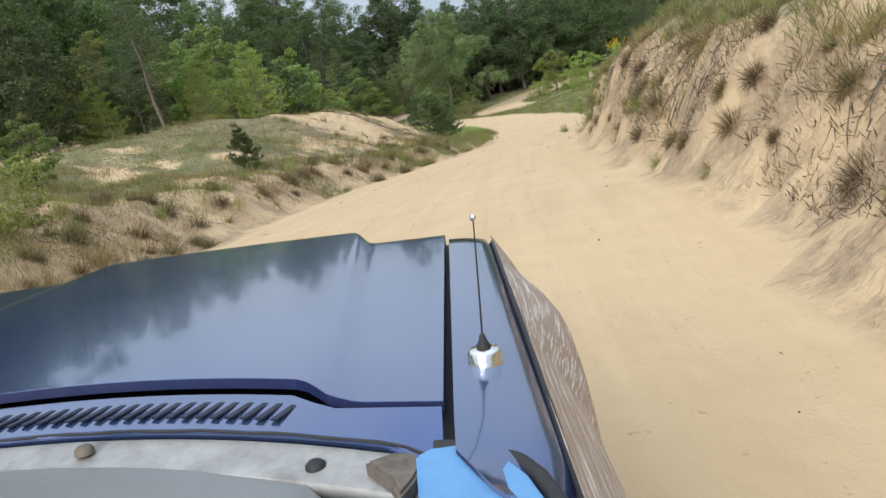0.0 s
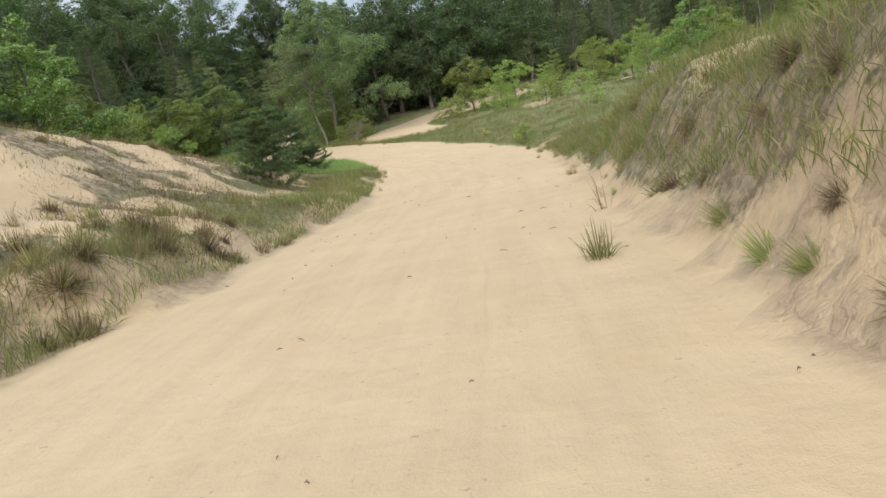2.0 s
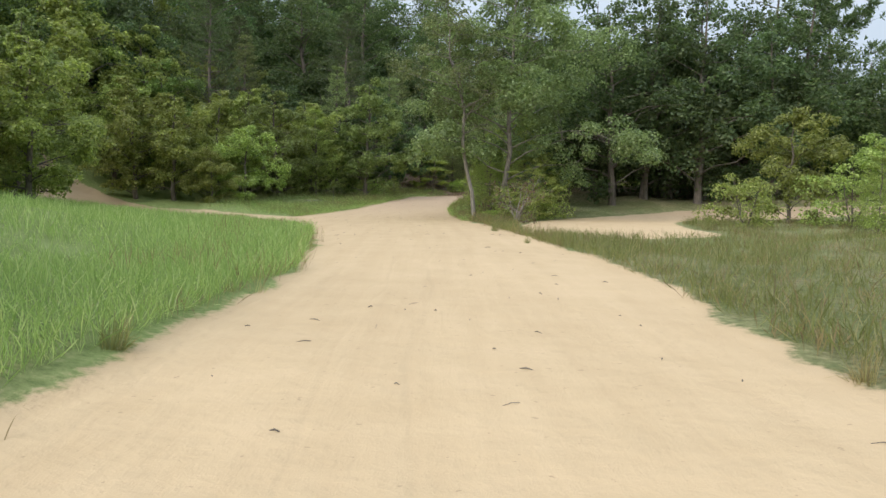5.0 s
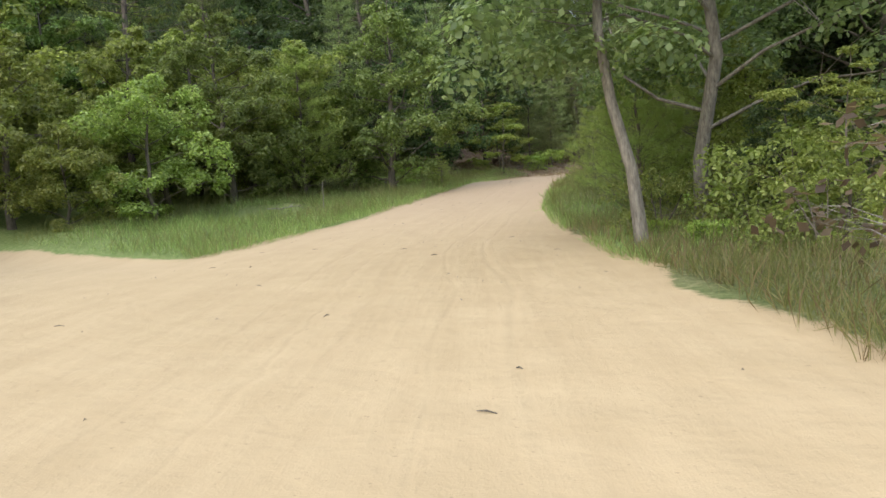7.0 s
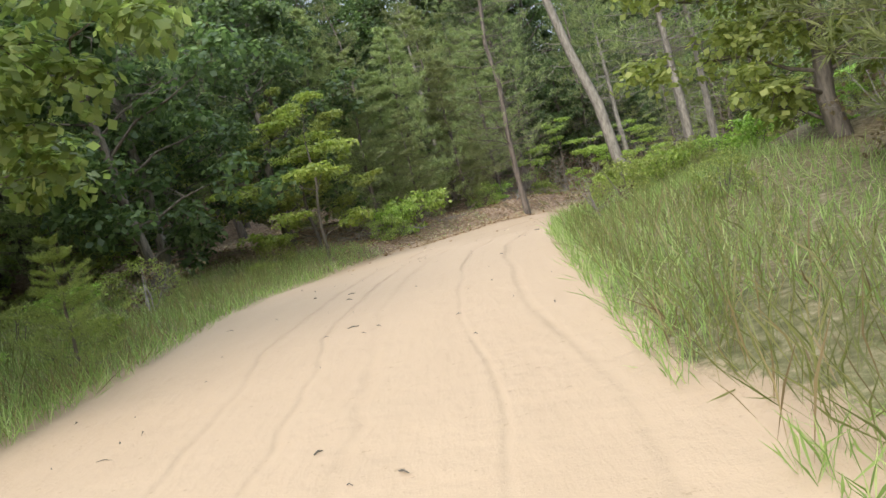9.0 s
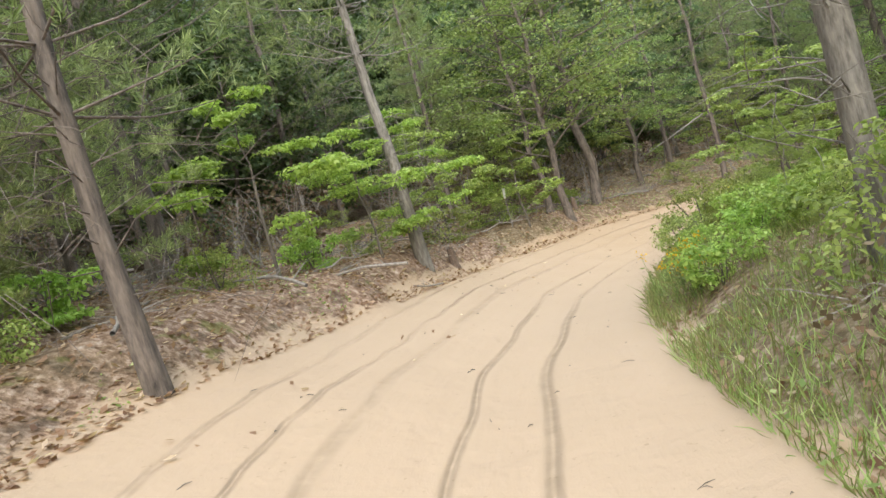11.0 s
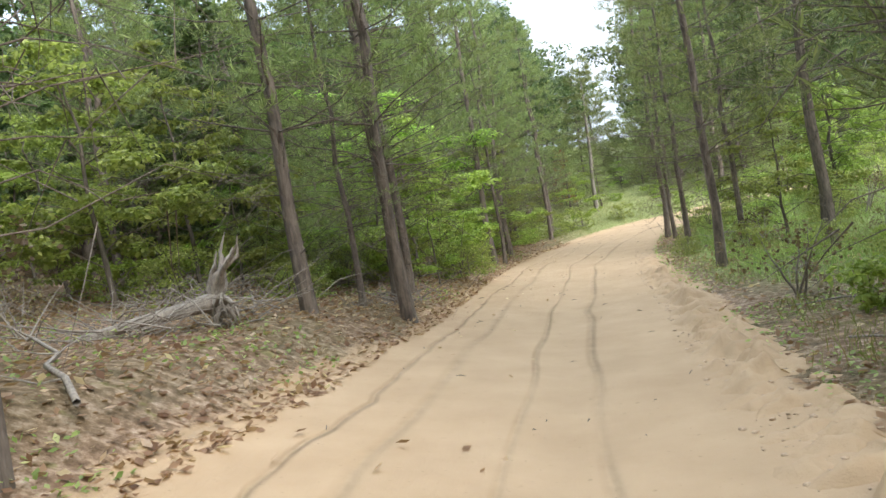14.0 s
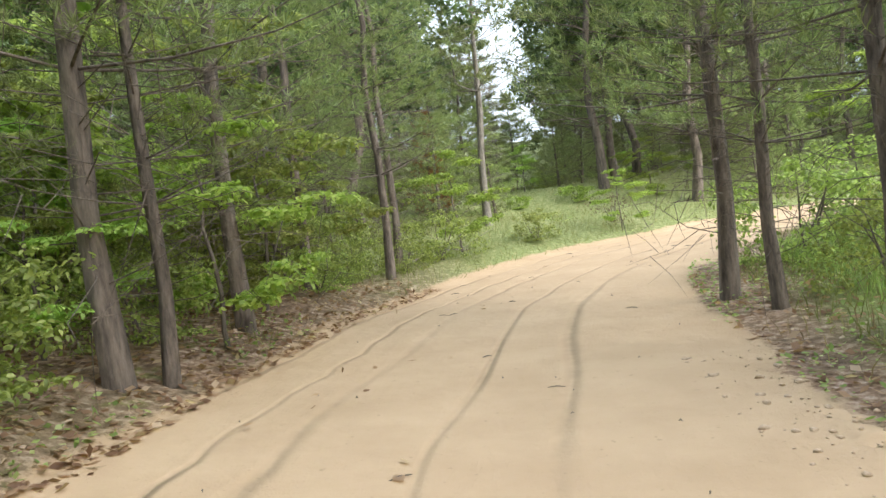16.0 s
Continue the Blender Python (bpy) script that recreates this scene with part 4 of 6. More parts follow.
PINE_FAR = broadleaf("pine_tree", "dark pine on the far skyline", 35, 16.0, 6.2, 0.34, 8000, 0.3, NEEDLE_DARK, BARK_PINE, thick=0.012, twigs_each=0, airy=0.55, flat=0.55)
YOUNG_OAK = broadleaf("young_oak", "bright yellow-green young oak, bushy to the ground", 15, 4.8, 4.4, 0.03, 15000, 0.105, LEAF_OAK, BARK_OAK, airy=0.7)
SAPLING = broadleaf("oak_sapling", "slender sapling with lit lime-green leaves", 16, 5.2, 4.4, 0.14, 5200, 0.12, LEAF_LIME, BARK_OAK, thick=0.009, airy=0.75, folded=True, flat=0.25, limby=0.6)
GREEN_SAPLING = broadleaf("maple_sapling", "slender sapling with layered fresh green leaves", 26, 6.0, 4.4, 0.1, 6400, 0.12, LEAF_OAK, BARK_OAK, thick=0.009, airy=0.75, folded=True, flat=0.25, limby=0.75)
PINE = pine("pine_tree", "tall dark pine of the wood with a bare lower trunk", 17, 16.5, 6.4, 0.32, 22, 10, 0.3, NEEDLE_DARK, BARK_PINE, dead=24, per=14, fine=0.12)
OLIVE_NEAR = pine("pine_tree", "slim pine beside the track with dead lower limbs and olive needles", 28, 13.0, 5.0, 0.2, 15, 12, 0.17, NEEDLE_OLIVE, BARK_PINE, thick=0.0082, dead=44, per=24, fine=0.085)
OLIVE = pine("pine_tree", "thin pine with dead lower limbs and olive needles", 18, 13.0, 5.2, 0.16, 21, 10, 0.28, NEEDLE_OLIVE, BARK_PINE, dead=26, per=14, fine=0.12)
GREY = pine("grey_pine", "half-dead grey-barked pine with bare twigs", 19, 11.0, 4.6, 0.45, 9, 7, 0.3, NEEDLE_OLIVE, BARK_GREY, thick=0.0135, dead=60, per=12, lean=0.3, fine=0.12)
WHITE_PINE = pine("white_pine", "very tall dark white pine with tiered upswept limbs", 20, 22.6, 10.5, 0.25, 12, 30, 0.45, NEEDLE_DARK, BARK_PINE, dead=6, tip_up=0.42, per=14, fine=0.24, dome=True, tier=4, outer=0.3)
SCOTS = pine("scots_pine", "low broad dark green pine at the foot of the dune", 21, 3.2, 5.0, 0.04, 10, 46, 0.12, NEEDLE_DEEP, BARK_PINE, thick=0.022, tip_up=0.24, per=38, fine=0.13, dome=True, tier=6, outer=0.34)
YOUNG_PINE = pine("young_pine", "feathery light green young pine", 22, 5.0, 3.8, 0.03, 15, 24, 0.12, NEEDLE_LIGHT, BARK_PINE, thick=0.014, tip_up=0.5, per=44, fine=0.05)
SMALL_PINE = pine("young_pine", "dense dark green young pine on the dune", 45, 2.4, 2.1, 0.02, 11, 26, 0.12, NEEDLE_DEEP, BARK_PINE, thick=0.016, tip_up=0.5, per=26, fine=0.12)
BUSHY = pine("young_pine", "soft grey-green young pine, needled down to the ground", 29, 8.5, 4.8, 0.05, 19, 20, 0.17, NEEDLE_SOFT, BARK_PINE, dead=20, per=24, fine=0.1)
SHRUB = broadleaf("shrub", "leafy green shrub in the undergrowth", 23, 1.7, 2.3, 0.02, 2600, 0.085, LEAF_OAK, BARK_OAK, stems=3, airy=0.75, folded=True)
LIME_SHRUB = broadleaf("shrub", "bright green broad-leaved shrub at the roadside", 24, 1.3, 1.9, 0.02, 1500, 0.12, LEAF_LIME, BARK_OAK, stems=3, airy=0.75, folded=True)
SCRUB = broadleaf("scrub_bush", "twiggy half-bare brown scrub bush", 25, 2.2, 2.8, 0.05, 420, 0.12, HEATH, DEAD_WOOD, stems=4, airy=0.7)

PINE_ROUND = broadleaf("pine_tree", "dark round-topped pine on the far skyline", 37, 14.5, 7.6, 0.3, 8500, 0.3, NEEDLE_DARK, BARK_PINE, thick=0.012, twigs_each=0, airy=0.6, flat=0.6)
BIG_OAK = broadleaf("oak", "old thick-stemmed oak with spreading bare lower limbs", 38, 14.0, 9.0, 0.2, 8000, 0.14, LEAF_BROAD, BARK_PINE, thick=0.0125, airy=0.7, flat=0.35)
TALL = broadleaf("oak", "very tall green oak on the wooded hill", 36, 22.0, 10.5, 0.2, 17000, 0.33, LEAF_FAR, BARK_OAK, airy=0.62, twigs_each=0)
DEAD_PINE = pine("dead_pine", "small dead pine with rust-red needles", 44, 3.2, 1.5, 0.05, 12, 14, 0.15, leaf_material("needle_rust", (0.12, 0.055, 0.03), (0.26, 0.12, 0.065), (0.36, 0.2, 0.11)), BARK_PINE, per=20, fine=0.09)
LEANER = pine("grey_pine", "leaning grey-barked pine with a bare trunk", 40, 13.0, 4.6, 0.5, 12, 8, 0.26, NEEDLE_OLIVE, BARK_GREY, thick=0.0135, dead=9, lean=-2.7, per=14, fine=0.1)
taken = []
for model, x, y, turn in (
        (ASPEN, 0.2, 106.4, 0.3), (ASPEN_LEAN, -0.85, 103.5, 0), (MAPLE, -13.7, 124.6, 0), (OAK, -23.5, 118.0, 0), (OAK_SHADED, -24, 131, 0), (YOUNG_OAK, 26.0, 100.4, 0),
        (SAPLING, -11.5, 138.8, 0), (PINE, -26, 122, 0), (TALL, -28, 146, 0), (OAK_FAR, -30, 128, 0), (BIG_OAK, 9.1, 164.7, 0), (PINE_ROUND, 70, 100, 0), (SHADED_FAR, -33, 118, 0), (PINE_FAR, -36, 124, 0), (OLIVE, 12.0, 178.0, 0), (OLIVE_NEAR, 24.8, 168.2, 0), (GREEN_SAPLING, 26.2, 173.6, 0), (GREY, 0.0, 157.3, 2.6), (LEANER, -2.5, 141.2, 0), (DEAD_PINE, 55.7, 173.3, 0), (SMALL_PINE, -1.0, 53.6, 0), (WHITE_PINE, 24.8, 141.5, 0),
        (SCOTS, -2.2, 67.0, 0), (YOUNG_PINE, -2.0, 119.8, 0), (BUSHY, -12.6, 147.0, 0), (SHRUB, 2.0, 106.8, 0), (LIME_SHRUB, -11.2, 150.6, 0), (SCRUB, 2.0, 97.6, 0)):
    first(model, x, y, turn=turn)
    taken.append((x, y))

# Trees that stand out, each in its own place: model, x, y, scale, turn.
SINGLE = [
    # dune and valley
    (YOUNG_PINE, -9.5, 70.0, 0.6, 1.0), (SCOTS, -0.5, 67.6, 0.45, 2.0), (LIME_SHRUB, -2.8, 65.2, 0.4, 2.4), (LIME_SHRUB, -3.0, 64.0, 0.6, 0.4), (LIME_SHRUB, -8.0, 66.6, 0.7, 2.0), (YOUNG_PINE, -10.5, 45.0, 0.9, 2.2), (SMALL_PINE, -9.8, 56.0, 0.9, 0.6), (MAPLE, -11.6, 21.3, 0.22, 0.8),
    (PINE, -14.5, 40.0, 0.5, 0.5), (YOUNG_PINE, -15.0, 52.0, 1.1, 4.0), (SMALL_PINE, -7.2, 26.5, 0.6, 1.1), (SHRUB, -9.0, 14.5, 1.0, 0.3),
    (YOUNG_OAK, 14.0, 102.9, 1.22, 0.0), (SHRUB, 11.4, 98.0, 1.3, 0.4), (SHRUB, 15.4, 98.5, 1.5, 1.0), (YOUNG_PINE, 15.4, 94.6, 0.62, 0.2), (YOUNG_OAK, 17.6, 99.0, 0.95, 3.3), (SHRUB, 14.9, 91.0, 0.9, 2.5), (YOUNG_PINE, 18.6, 91.6, 0.6, 4.0), (SHRUB, 19.6, 92.8, 1.3, 0.5), (YOUNG_PINE, 20.8, 95.0, 0.8, 1.5),
    (YOUNG_OAK, 9.9, 61.6, 0.22, 2.0), (MAPLE, 22.6, 70.8, 0.52, 1.0), (YOUNG_OAK, 25.0, 73.0, 0.9, 3.0), (OAK, 31.0, 84.0, 0.6, 2.0), (YOUNG_PINE, 23.5, 93.0, 0.8, 2.0),
    (GREEN_SAPLING, 2.2, 102.4, 0.55, 0.0), (SHRUB, 1.5, 103.6, 1.2, 2.0), (SHRUB, 2.3, 105.0, 1.3, 4.0), (OAK_SHADED, 1.6, 105.8, 0.3, 1.0), (SHRUB, 1.9, 101.6, 0.8, 5.0), (LIME_SHRUB, 0.2, 102.6, 0.4, 0.7), (LIME_SHRUB, -0.6, 104.6, 0.35, 0.7),
    (OAK, 1.6, 110.5, 0.55, 3.0), (OAK_SHADED, 3.0, 117.5, 0.7, 1.5), (YOUNG_OAK, -18.2, 112.4, 1.2, 2.0), (OAK, -24.5, 109.5, 1.0, 3.5), (YOUNG_PINE, -16.8, 121.5, 1.3, 1.0),
    (YOUNG_PINE, -3.2, 117.2, 0.62, 2.0), (YOUNG_PINE, -1.3, 111.2, 0.95, 3.0), (YOUNG_PINE, -2.0, 114.4, 0.8, 3.6), (YOUNG_PINE, 0.6, 118.0, 1.25, 0.0), (BUSHY, -1.6, 124.0, 1.0, 1.0), (OAK, -1.0, 130.5, 0.9, 2.0),
    (YOUNG_PINE, 0.6, 112.5, 1.2, 5.0), (OAK, -17.6, 122.6, 0.95, 1.0), (OAK, -19.2, 121.0, 0.85, 4.0), (OAK, -20.6, 116.6, 0.75, 2.2), (YOUNG_PINE, -12.0, 127.0, 0.35, 0.5), (PINE, -19.0, 135.0, 1.0, 1.0),
    # tall trees of the hill
    (TALL, -35, 138, 1.05, 1.0), (TALL, -25, 157, 1.1, 2.0), (TALL, -18, 166, 1.15, 3.0), (TALL, -10, 175, 1.1, 4.0), (TALL, -42, 150, 1.1, 5.0), (TALL, -33, 162, 1.1, 0.5), (TALL, -22, 176, 1.1, 1.5),
    (TALL, -50, 138, 1.0, 2.5), (TALL, -2, 182, 1.0, 3.5), (TALL, -46, 124, 0.95, 4.5), (TALL, -40, 112, 0.9, 5.5), (TALL, -56, 120, 1.0, 0.2), (TALL, -54, 104, 0.95, 1.2), (TALL, -44, 96, 0.85, 2.2),
    # first bend of the wood
    (LIME_SHRUB, -3.3, 139.3, 0.85, 1.0), (LIME_SHRUB, -9.7, 144.6, 1.15, 2.0), (LIME_SHRUB, -10.2, 143.8, 0.9, 0.5), (BUSHY, -8.0, 150.2, 0.75, 5.0), (BUSHY, -10.4, 148.0, 0.7, 4.0), (BUSHY, -9.6, 146.6, 0.5, 1.2), (LIME_SHRUB, -2.6, 140.6, 0.4, 2.0), (BUSHY, 62.0, 173.5, 0.8, 0.0), (BUSHY, 67.0, 176.5, 0.95, 1.0), (BUSHY, 58.5, 177.5, 0.9, 2.0), (BUSHY, 71.0, 174.5, 1.0, 3.0),
    (GREY, 0.6, 143.4, 0.9, 1.9), (GREY, 0.3, 145.6, 1.0, 2.2), (GREY, -0.6, 141.6, 0.9, 2.4), (PINE, -5.3, 158.2, 0.85, 0.0), (YOUNG_OAK, -10.6, 154.0, 0.55, 0.0),
    (OLIVE_NEAR, -5.7, 149.1, 1.1, 1.0), (OLIVE_NEAR, -5.6, 157.2, 0.7, 2.0), (OLIVE_NEAR, 0.8, 167.6, 1.0, 3.0), (SAPLING, -3.4, 155.4, 0.8, 0.5), (SAPLING, -1.0, 156.9, 0.62, 2.5), (SAPLING, 0.4, 158.3, 0.75, 1.2), (GREEN_SAPLING, 2.2, 161.2, 0.7, 0.7), (GREEN_SAPLING, 5.0, 161.9, 0.6, 2.7), (YOUNG_PINE, 7.2, 153.8, 0.45, 1.0), (LIME_SHRUB, 0.6, 148.2, 0.5, 1.0), (GREEN_SAPLING, 8.6, 155.0, 0.7, 2.2), (BUSHY, -9.6, 148.6, 0.9, 0.0), (BUSHY, -8.6, 151.6, 1.0, 1.0), (BUSHY, -11.2, 146.4, 0.8, 2.0), (BUSHY, -6.6, 154.0, 0.9, 3.0), (SHRUB, -7.4, 149.8, 0.6, 3.0), (SHRUB, -4.6, 154.4, 0.5, 1.0), (SHRUB, -0.9, 158.6, 0.45, 2.0), (SHRUB, 3.8, 162.6, 0.6, 1.5), (SHRUB, 10.6, 158.5, 0.9, 0.3), (LIME_SHRUB, 11.9, 158.5, 0.85, 1.3), (LIME_SHRUB, 13.2, 159.2, 0.8, 2.3), (GREEN_SAPLING, 11.6, 157.8, 0.5, 3.3), (GREEN_SAPLING, 13.9, 158.6, 0.55, 4.3),
    (BIG_OAK, 6.9, 162.7, 0.75, 2.6), (BIG_OAK, 6.5, 163.3, 0.65, 0.8), (BIG_OAK, 13.5, 168.1, 0.6, 4.0), (GREEN_SAPLING, 7.0, 167.2, 0.85, 1.0), (OLIVE_NEAR, 16.1, 166.3, 1.0, 2.8),
    (GREEN_SAPLING, 23.0, 172.6, 0.9, 0.4), (OLIVE_NEAR, 17.2, 170.9, 1.0, 1.2), (PINE, 20.4, 160.7, 0.95, 2.2), (GREEN_SAPLING, 15.6, 172.6, 0.9, 1.7), (SAPLING, 31.8, 174.2, 1.1, 3.7),
    # last straight
    (OLIVE_NEAR, 27.2, 169.6, 1.1, 1.5), (OLIVE_NEAR, 24.6, 168.9, 0.5, 3.5), (OLIVE_NEAR, 22.8, 168.7, 1.0, 4.4), (SAPLING, 31.2, 171.0, 0.9, 2.0), (GREEN_SAPLING, 29.4, 170.8, 0.7, 1.0), (SAPLING, 36.0, 173.6, 1.2, 4.0),
    (OLIVE_NEAR, 40.9, 171.9, 0.95, 0.0), (OLIVE_NEAR, 38.35, 171.25, 0.6, 2.0), (OLIVE_NEAR, 37.95, 171.45, 1.0, 5.0), (OLIVE_NEAR, 45.2, 173.0, 0.85, 1.0), (OLIVE_NEAR, 48.7, 172.4, 0.8, 2.4), (OLIVE_NEAR, 46.3, 171.8, 0.75, 3.0), (OLIVE, 48.2, 174.8, 0.9, 4.2),
    (GREEN_SAPLING, 33.8, 171.6, 0.6, 5.0), (GREEN_SAPLING, 43.6, 173.4, 0.9, 1.0), (OLIVE_NEAR, 39.3, 165.3, 0.8, 0.3), (OLIVE_NEAR, 31.4, 163.8, 0.95, 1.1), (OLIVE_NEAR, 28.3, 169.9, 0.9, 2.6), (OLIVE_NEAR, 41.95, 166.3, 0.9, 2.1), (PINE, 36.4, 161.4, 0.8, 5.1),
    (OLIVE_NEAR, 41.0, 165.9, 0.65, 4.1), (OLIVE_NEAR, 37.8, 163.6, 0.8, 3.1), (PINE, 43.0, 158.6, 0.9, 1.9), (OAK, 46.2, 160.5, 0.6, 2.9), (GREEN_SAPLING, 37.6, 162.4, 0.8, 2.0),
    (SHRUB, 44.0, 165.2, 0.9, 0.5), (SHRUB, 46.4, 163.6, 1.0, 1.5), (SHRUB, 48.6, 161.4, 1.1, 2.5), (SHRUB, 41.4, 164.6, 0.6, 3.5), (SHRUB, 50.4, 158.6, 1.2, 4.5),
]
for model, x, y, scale, turn in SINGLE:
    stand(model, x, y, scale, turn)
    taken.append((x, y))




def free(x, y, gap):
    return all((x - a) ** 2 + (y - b) ** 2 > gap * gap for a, b in taken)


def fill(tries, most, box, models, gap, near, scales, where, seed, low=False):
    """Scatters copies of some plants over a stretch of the plan, keeping off the road and each other."""
    rng, made = np.random.default_rng(seed), 0
    xs, ys = rng.uniform(box[0], box[1], tries), rng.uniform(box[2], box[3], tries)
    z, s, d, out, trail = height(xs, ys, True)
    # a break in the crowns stays open above the end of the last straight
    ahead, aside = (xs - 32.5) * 0.987 + (ys - 167.2) * 0.16, (ys - 167.2) * 0.987 - (xs - 32.5) * 0.16
    clear = (ahead > 22) & (np.abs(aside) < 3.0)
    for k in np.nonzero((out > near) & (trail > 1.5) & where(xs, ys, s, d) & (low | ~clear))[0]:
        if made >= most:
            return
        if free(xs[k], ys[k], gap):
            stand(models[rng.integers(0, len(models))], float(xs[k]), float(ys[k]), rng.uniform(*scales), rng.uniform(0, 6.28), tilt=tuple(rng.normal(0, 0.03, 2)))
            taken.append((float(xs[k]), float(ys[k])))
            made += 1


def deep_wood(x, y, s, d):
    return ~((d > 0) & (d < 10) & (s < 166)) & (s > 128) & (np.abs(d) < 42) & ~((d > 6) & (s > 186) & (s < 230)) & ~((d > 0) & (s < 142) & (d > 14))


# the wood along the bends: near rows dense, then thinner
fill(1500, 60, (-45, 80, 126, 205), (OLIVE_NEAR, SAPLING, GREY, GREEN_SAPLING, OLIVE), 2.4, 2.8, (0.75, 1.1), lambda x, y, s, d: (s > 138) & (np.abs(d) < 16) & ~((d > 5) & (s > 186)) & ~((d > 0) & (d < 9) & (s < 166)), 31)
# darker-leaved oaks carry the shade of the wood's depths in their colour
fill(1500, 60, (-30, 60, 132, 190), (BUSHY, OAK_SHADED, OLIVE, OAK_SHADED, GREEN_SAPLING), 2.0, 3.0, (0.6, 1.05), lambda x, y, s, d: (s > 136) & (s < 206) & (d < 0) & (d > -17) & ~((s > 158) & (s < 189) & (d > -9.5)), 42)
fill(900, 40, (44, 90, 150, 200), (BUSHY, OLIVE, PINE_ROUND, BUSHY), 2.6, 2.5, (0.7, 1.1), lambda x, y, s, d: (s > 206) & (s < 245) & (d < -3) & (d > -26), 49)
fill(1500, 70, (-40, 70, 140, 215), (OAK_SHADED, OAK_SHADED, PINE_FAR, OAK_SHADED), 2.8, 8.0, (1.1, 1.45), lambda x, y, s, d: (s > 134) & (s < 230) & (d < -13) & (d > -34), 43)
fill(3000, 130, (-50, 90, 128, 210), (PINE, OLIVE, OAK_SHADED, PINE, OAK_SHADED), 3.0, 5.0, (0.7, 1.0), lambda x, y, s, d: deep_wood(x, y, s, d) & ((d < 0) | (d > 16)), 32)
fill(2500, 40, (0, 60, 120, 175), (PINE, OLIVE, OLIVE_NEAR), 3.0, 3.2, (0.75, 1.05), lambda x, y, s, d: (s > 162) & (s < 186) & (d > 0) & (d < 22), 52)
# backs of the wood, seen over the valley
fill(900, 34, (-34, -12, 38, 84), (OAK, OAK_SHADED, BUSHY, MAPLE, YOUNG_PINE), 2.6, 7.0, (0.5, 0.8), lambda x, y, s, d: (d < -13) & (d > -27) & (s > 30) & (y < 58), 29)
fill(900, 30, (-40, -12, 56, 100), (OAK, OAK, YOUNG_OAK, MAPLE), 2.8, 7.0, (0.7, 1.1), lambda x, y, s, d: (d < -15) & (d > -34), 28)
fill(2500, 70, (-50, -14, 60, 150), (OAK, OAK_FAR, OAK), 3.4, 9.0, (1.2, 1.7), lambda x, y, s, d: (d < -24) & (d > -46) & (y > 92 - 0.8 * (x + 24)), 30)
fill(2500, 120, (-80, -26, 36, 175), (OAK_FAR, OAK_FAR, SHADED_FAR, PINE_FAR, OAK_FAR), 3.8, 12.0, (1.2, 1.8), lambda x, y, s, d: (d < -30 - 0.1 * np.maximum(60 - y, 0)) & (s < 160), 33)
fill(900, 56, (-32, -12, 105, 142), (OAK, YOUNG_OAK, OAK, OAK, MAPLE), 2.5, 3.6, (0.75, 1.1), lambda x, y, s, d: (d < -12) & (s > 108), 34)
fill(900, 44, (-42, 16, 146, 186), (SHADED_FAR, OAK_FAR, SHADED_FAR, PINE_FAR), 3.4, 9.0, (1.75, 2.35), lambda x, y, s, d: (d < -19) & (d > -44) & (s > 138) & (s < 182), 44)
fill(900, 40, (-50, -22, 112, 160), (SHADED_FAR, OAK_FAR, SHADED_FAR), 3.4, 8.0, (1.6, 2.0), lambda x, y, s, d: (d < -20) & (d > -42), 45)
fill(2500, 60, (2, 95, 110, 132), (OAK_FAR, SHADED_FAR, SHADED_FAR), 3.0, 6.0, (1.2, 1.6), lambda x, y, s, d: (y > 113 + 0.22 * x) & (s < 190) & ((s < 140) | (d > 22)) & (np.abs(x - 24.8 - 0.2 * (y - 141.5)) > 3.2), 35)
fill(2500, 80, (2, 95, 124, 165), (SHADED_FAR, OAK_FAR, SHADED_FAR), 3.0, 6.0, (1.5, 1.95), lambda x, y, s, d: (y > 126 + 0.12 * x) & (s < 190) & (d > 22) & (np.abs(x - 24.8 - 0.2 * (y - 141.5)) > 3.6), 48)
fill(3000, 150, (45, 135, 60, 165), (PINE_ROUND, PINE_FAR, PINE_ROUND, SHADED_FAR), 3.2, 14.0, (1.4, 1.7), lambda x, y, s, d: (x > 56 + 0.3 * (y - 60)), 36)
fill(500, 24, (14, 50, 66, 104), (YOUNG_OAK, SHRUB, YOUNG_PINE, SHRUB), 2.6, 9.0, (0.6, 1.1), lambda x, y, s, d: (y > 70) & (x > 15), 37)
fill(900, 40, (40, 110, 130, 230), (PINE_FAR, OLIVE, PINE_FAR), 4.0, 9.0, (0.85, 1.2), lambda x, y, s, d: (d < -9) | (d > 26), 38)
# undergrowth
fill(1500, 34, (-10, 40, 150, 185), (SCRUB,), 1.4, 3.0, (0.6, 1.1), lambda x, y, s, d: (s > 154) & (s < 186) & (d < -6.5) & (d > -14), 53)
fill(3000, 60, (50, 90, 160, 200), (BUSHY, SHRUB, BUSHY, LIME_SHRUB, SAPLING), 1.3, 0.8, (0.3, 0.55), lambda x, y, s, d: (s > 204) & (s < 240) & (d < 0) & (d > -20), 51, True)
fill(4000, 80, (24, 56, 164, 182), (GREEN_SAPLING, SHRUB, SHRUB, SHRUB, SAPLING), 0.8, 0.7, (0.4, 0.75), lambda x, y, s, d: (s > 190) & (s < 207) & (d < 0) & (d > -9), 46)
fill(2600, 150, (-40, 60, 126, 186), (SHRUB, LIME_SHRUB, SHRUB, SCRUB), 1.2, 0.9, (0.3, 0.7), lambda x, y, s, d: (s > 128) & (s < 214) & (np.abs(d) < 13), 39)
fill(2500, 18, (-6, 18, 140, 164), (LIME_SHRUB, LIME_SHRUB, SHRUB), 0.8, 0.5, (0.35, 0.7), lambda x, y, s, d: (s > 154) & (s < 168) & (d > 0) & (d < 5), 47)
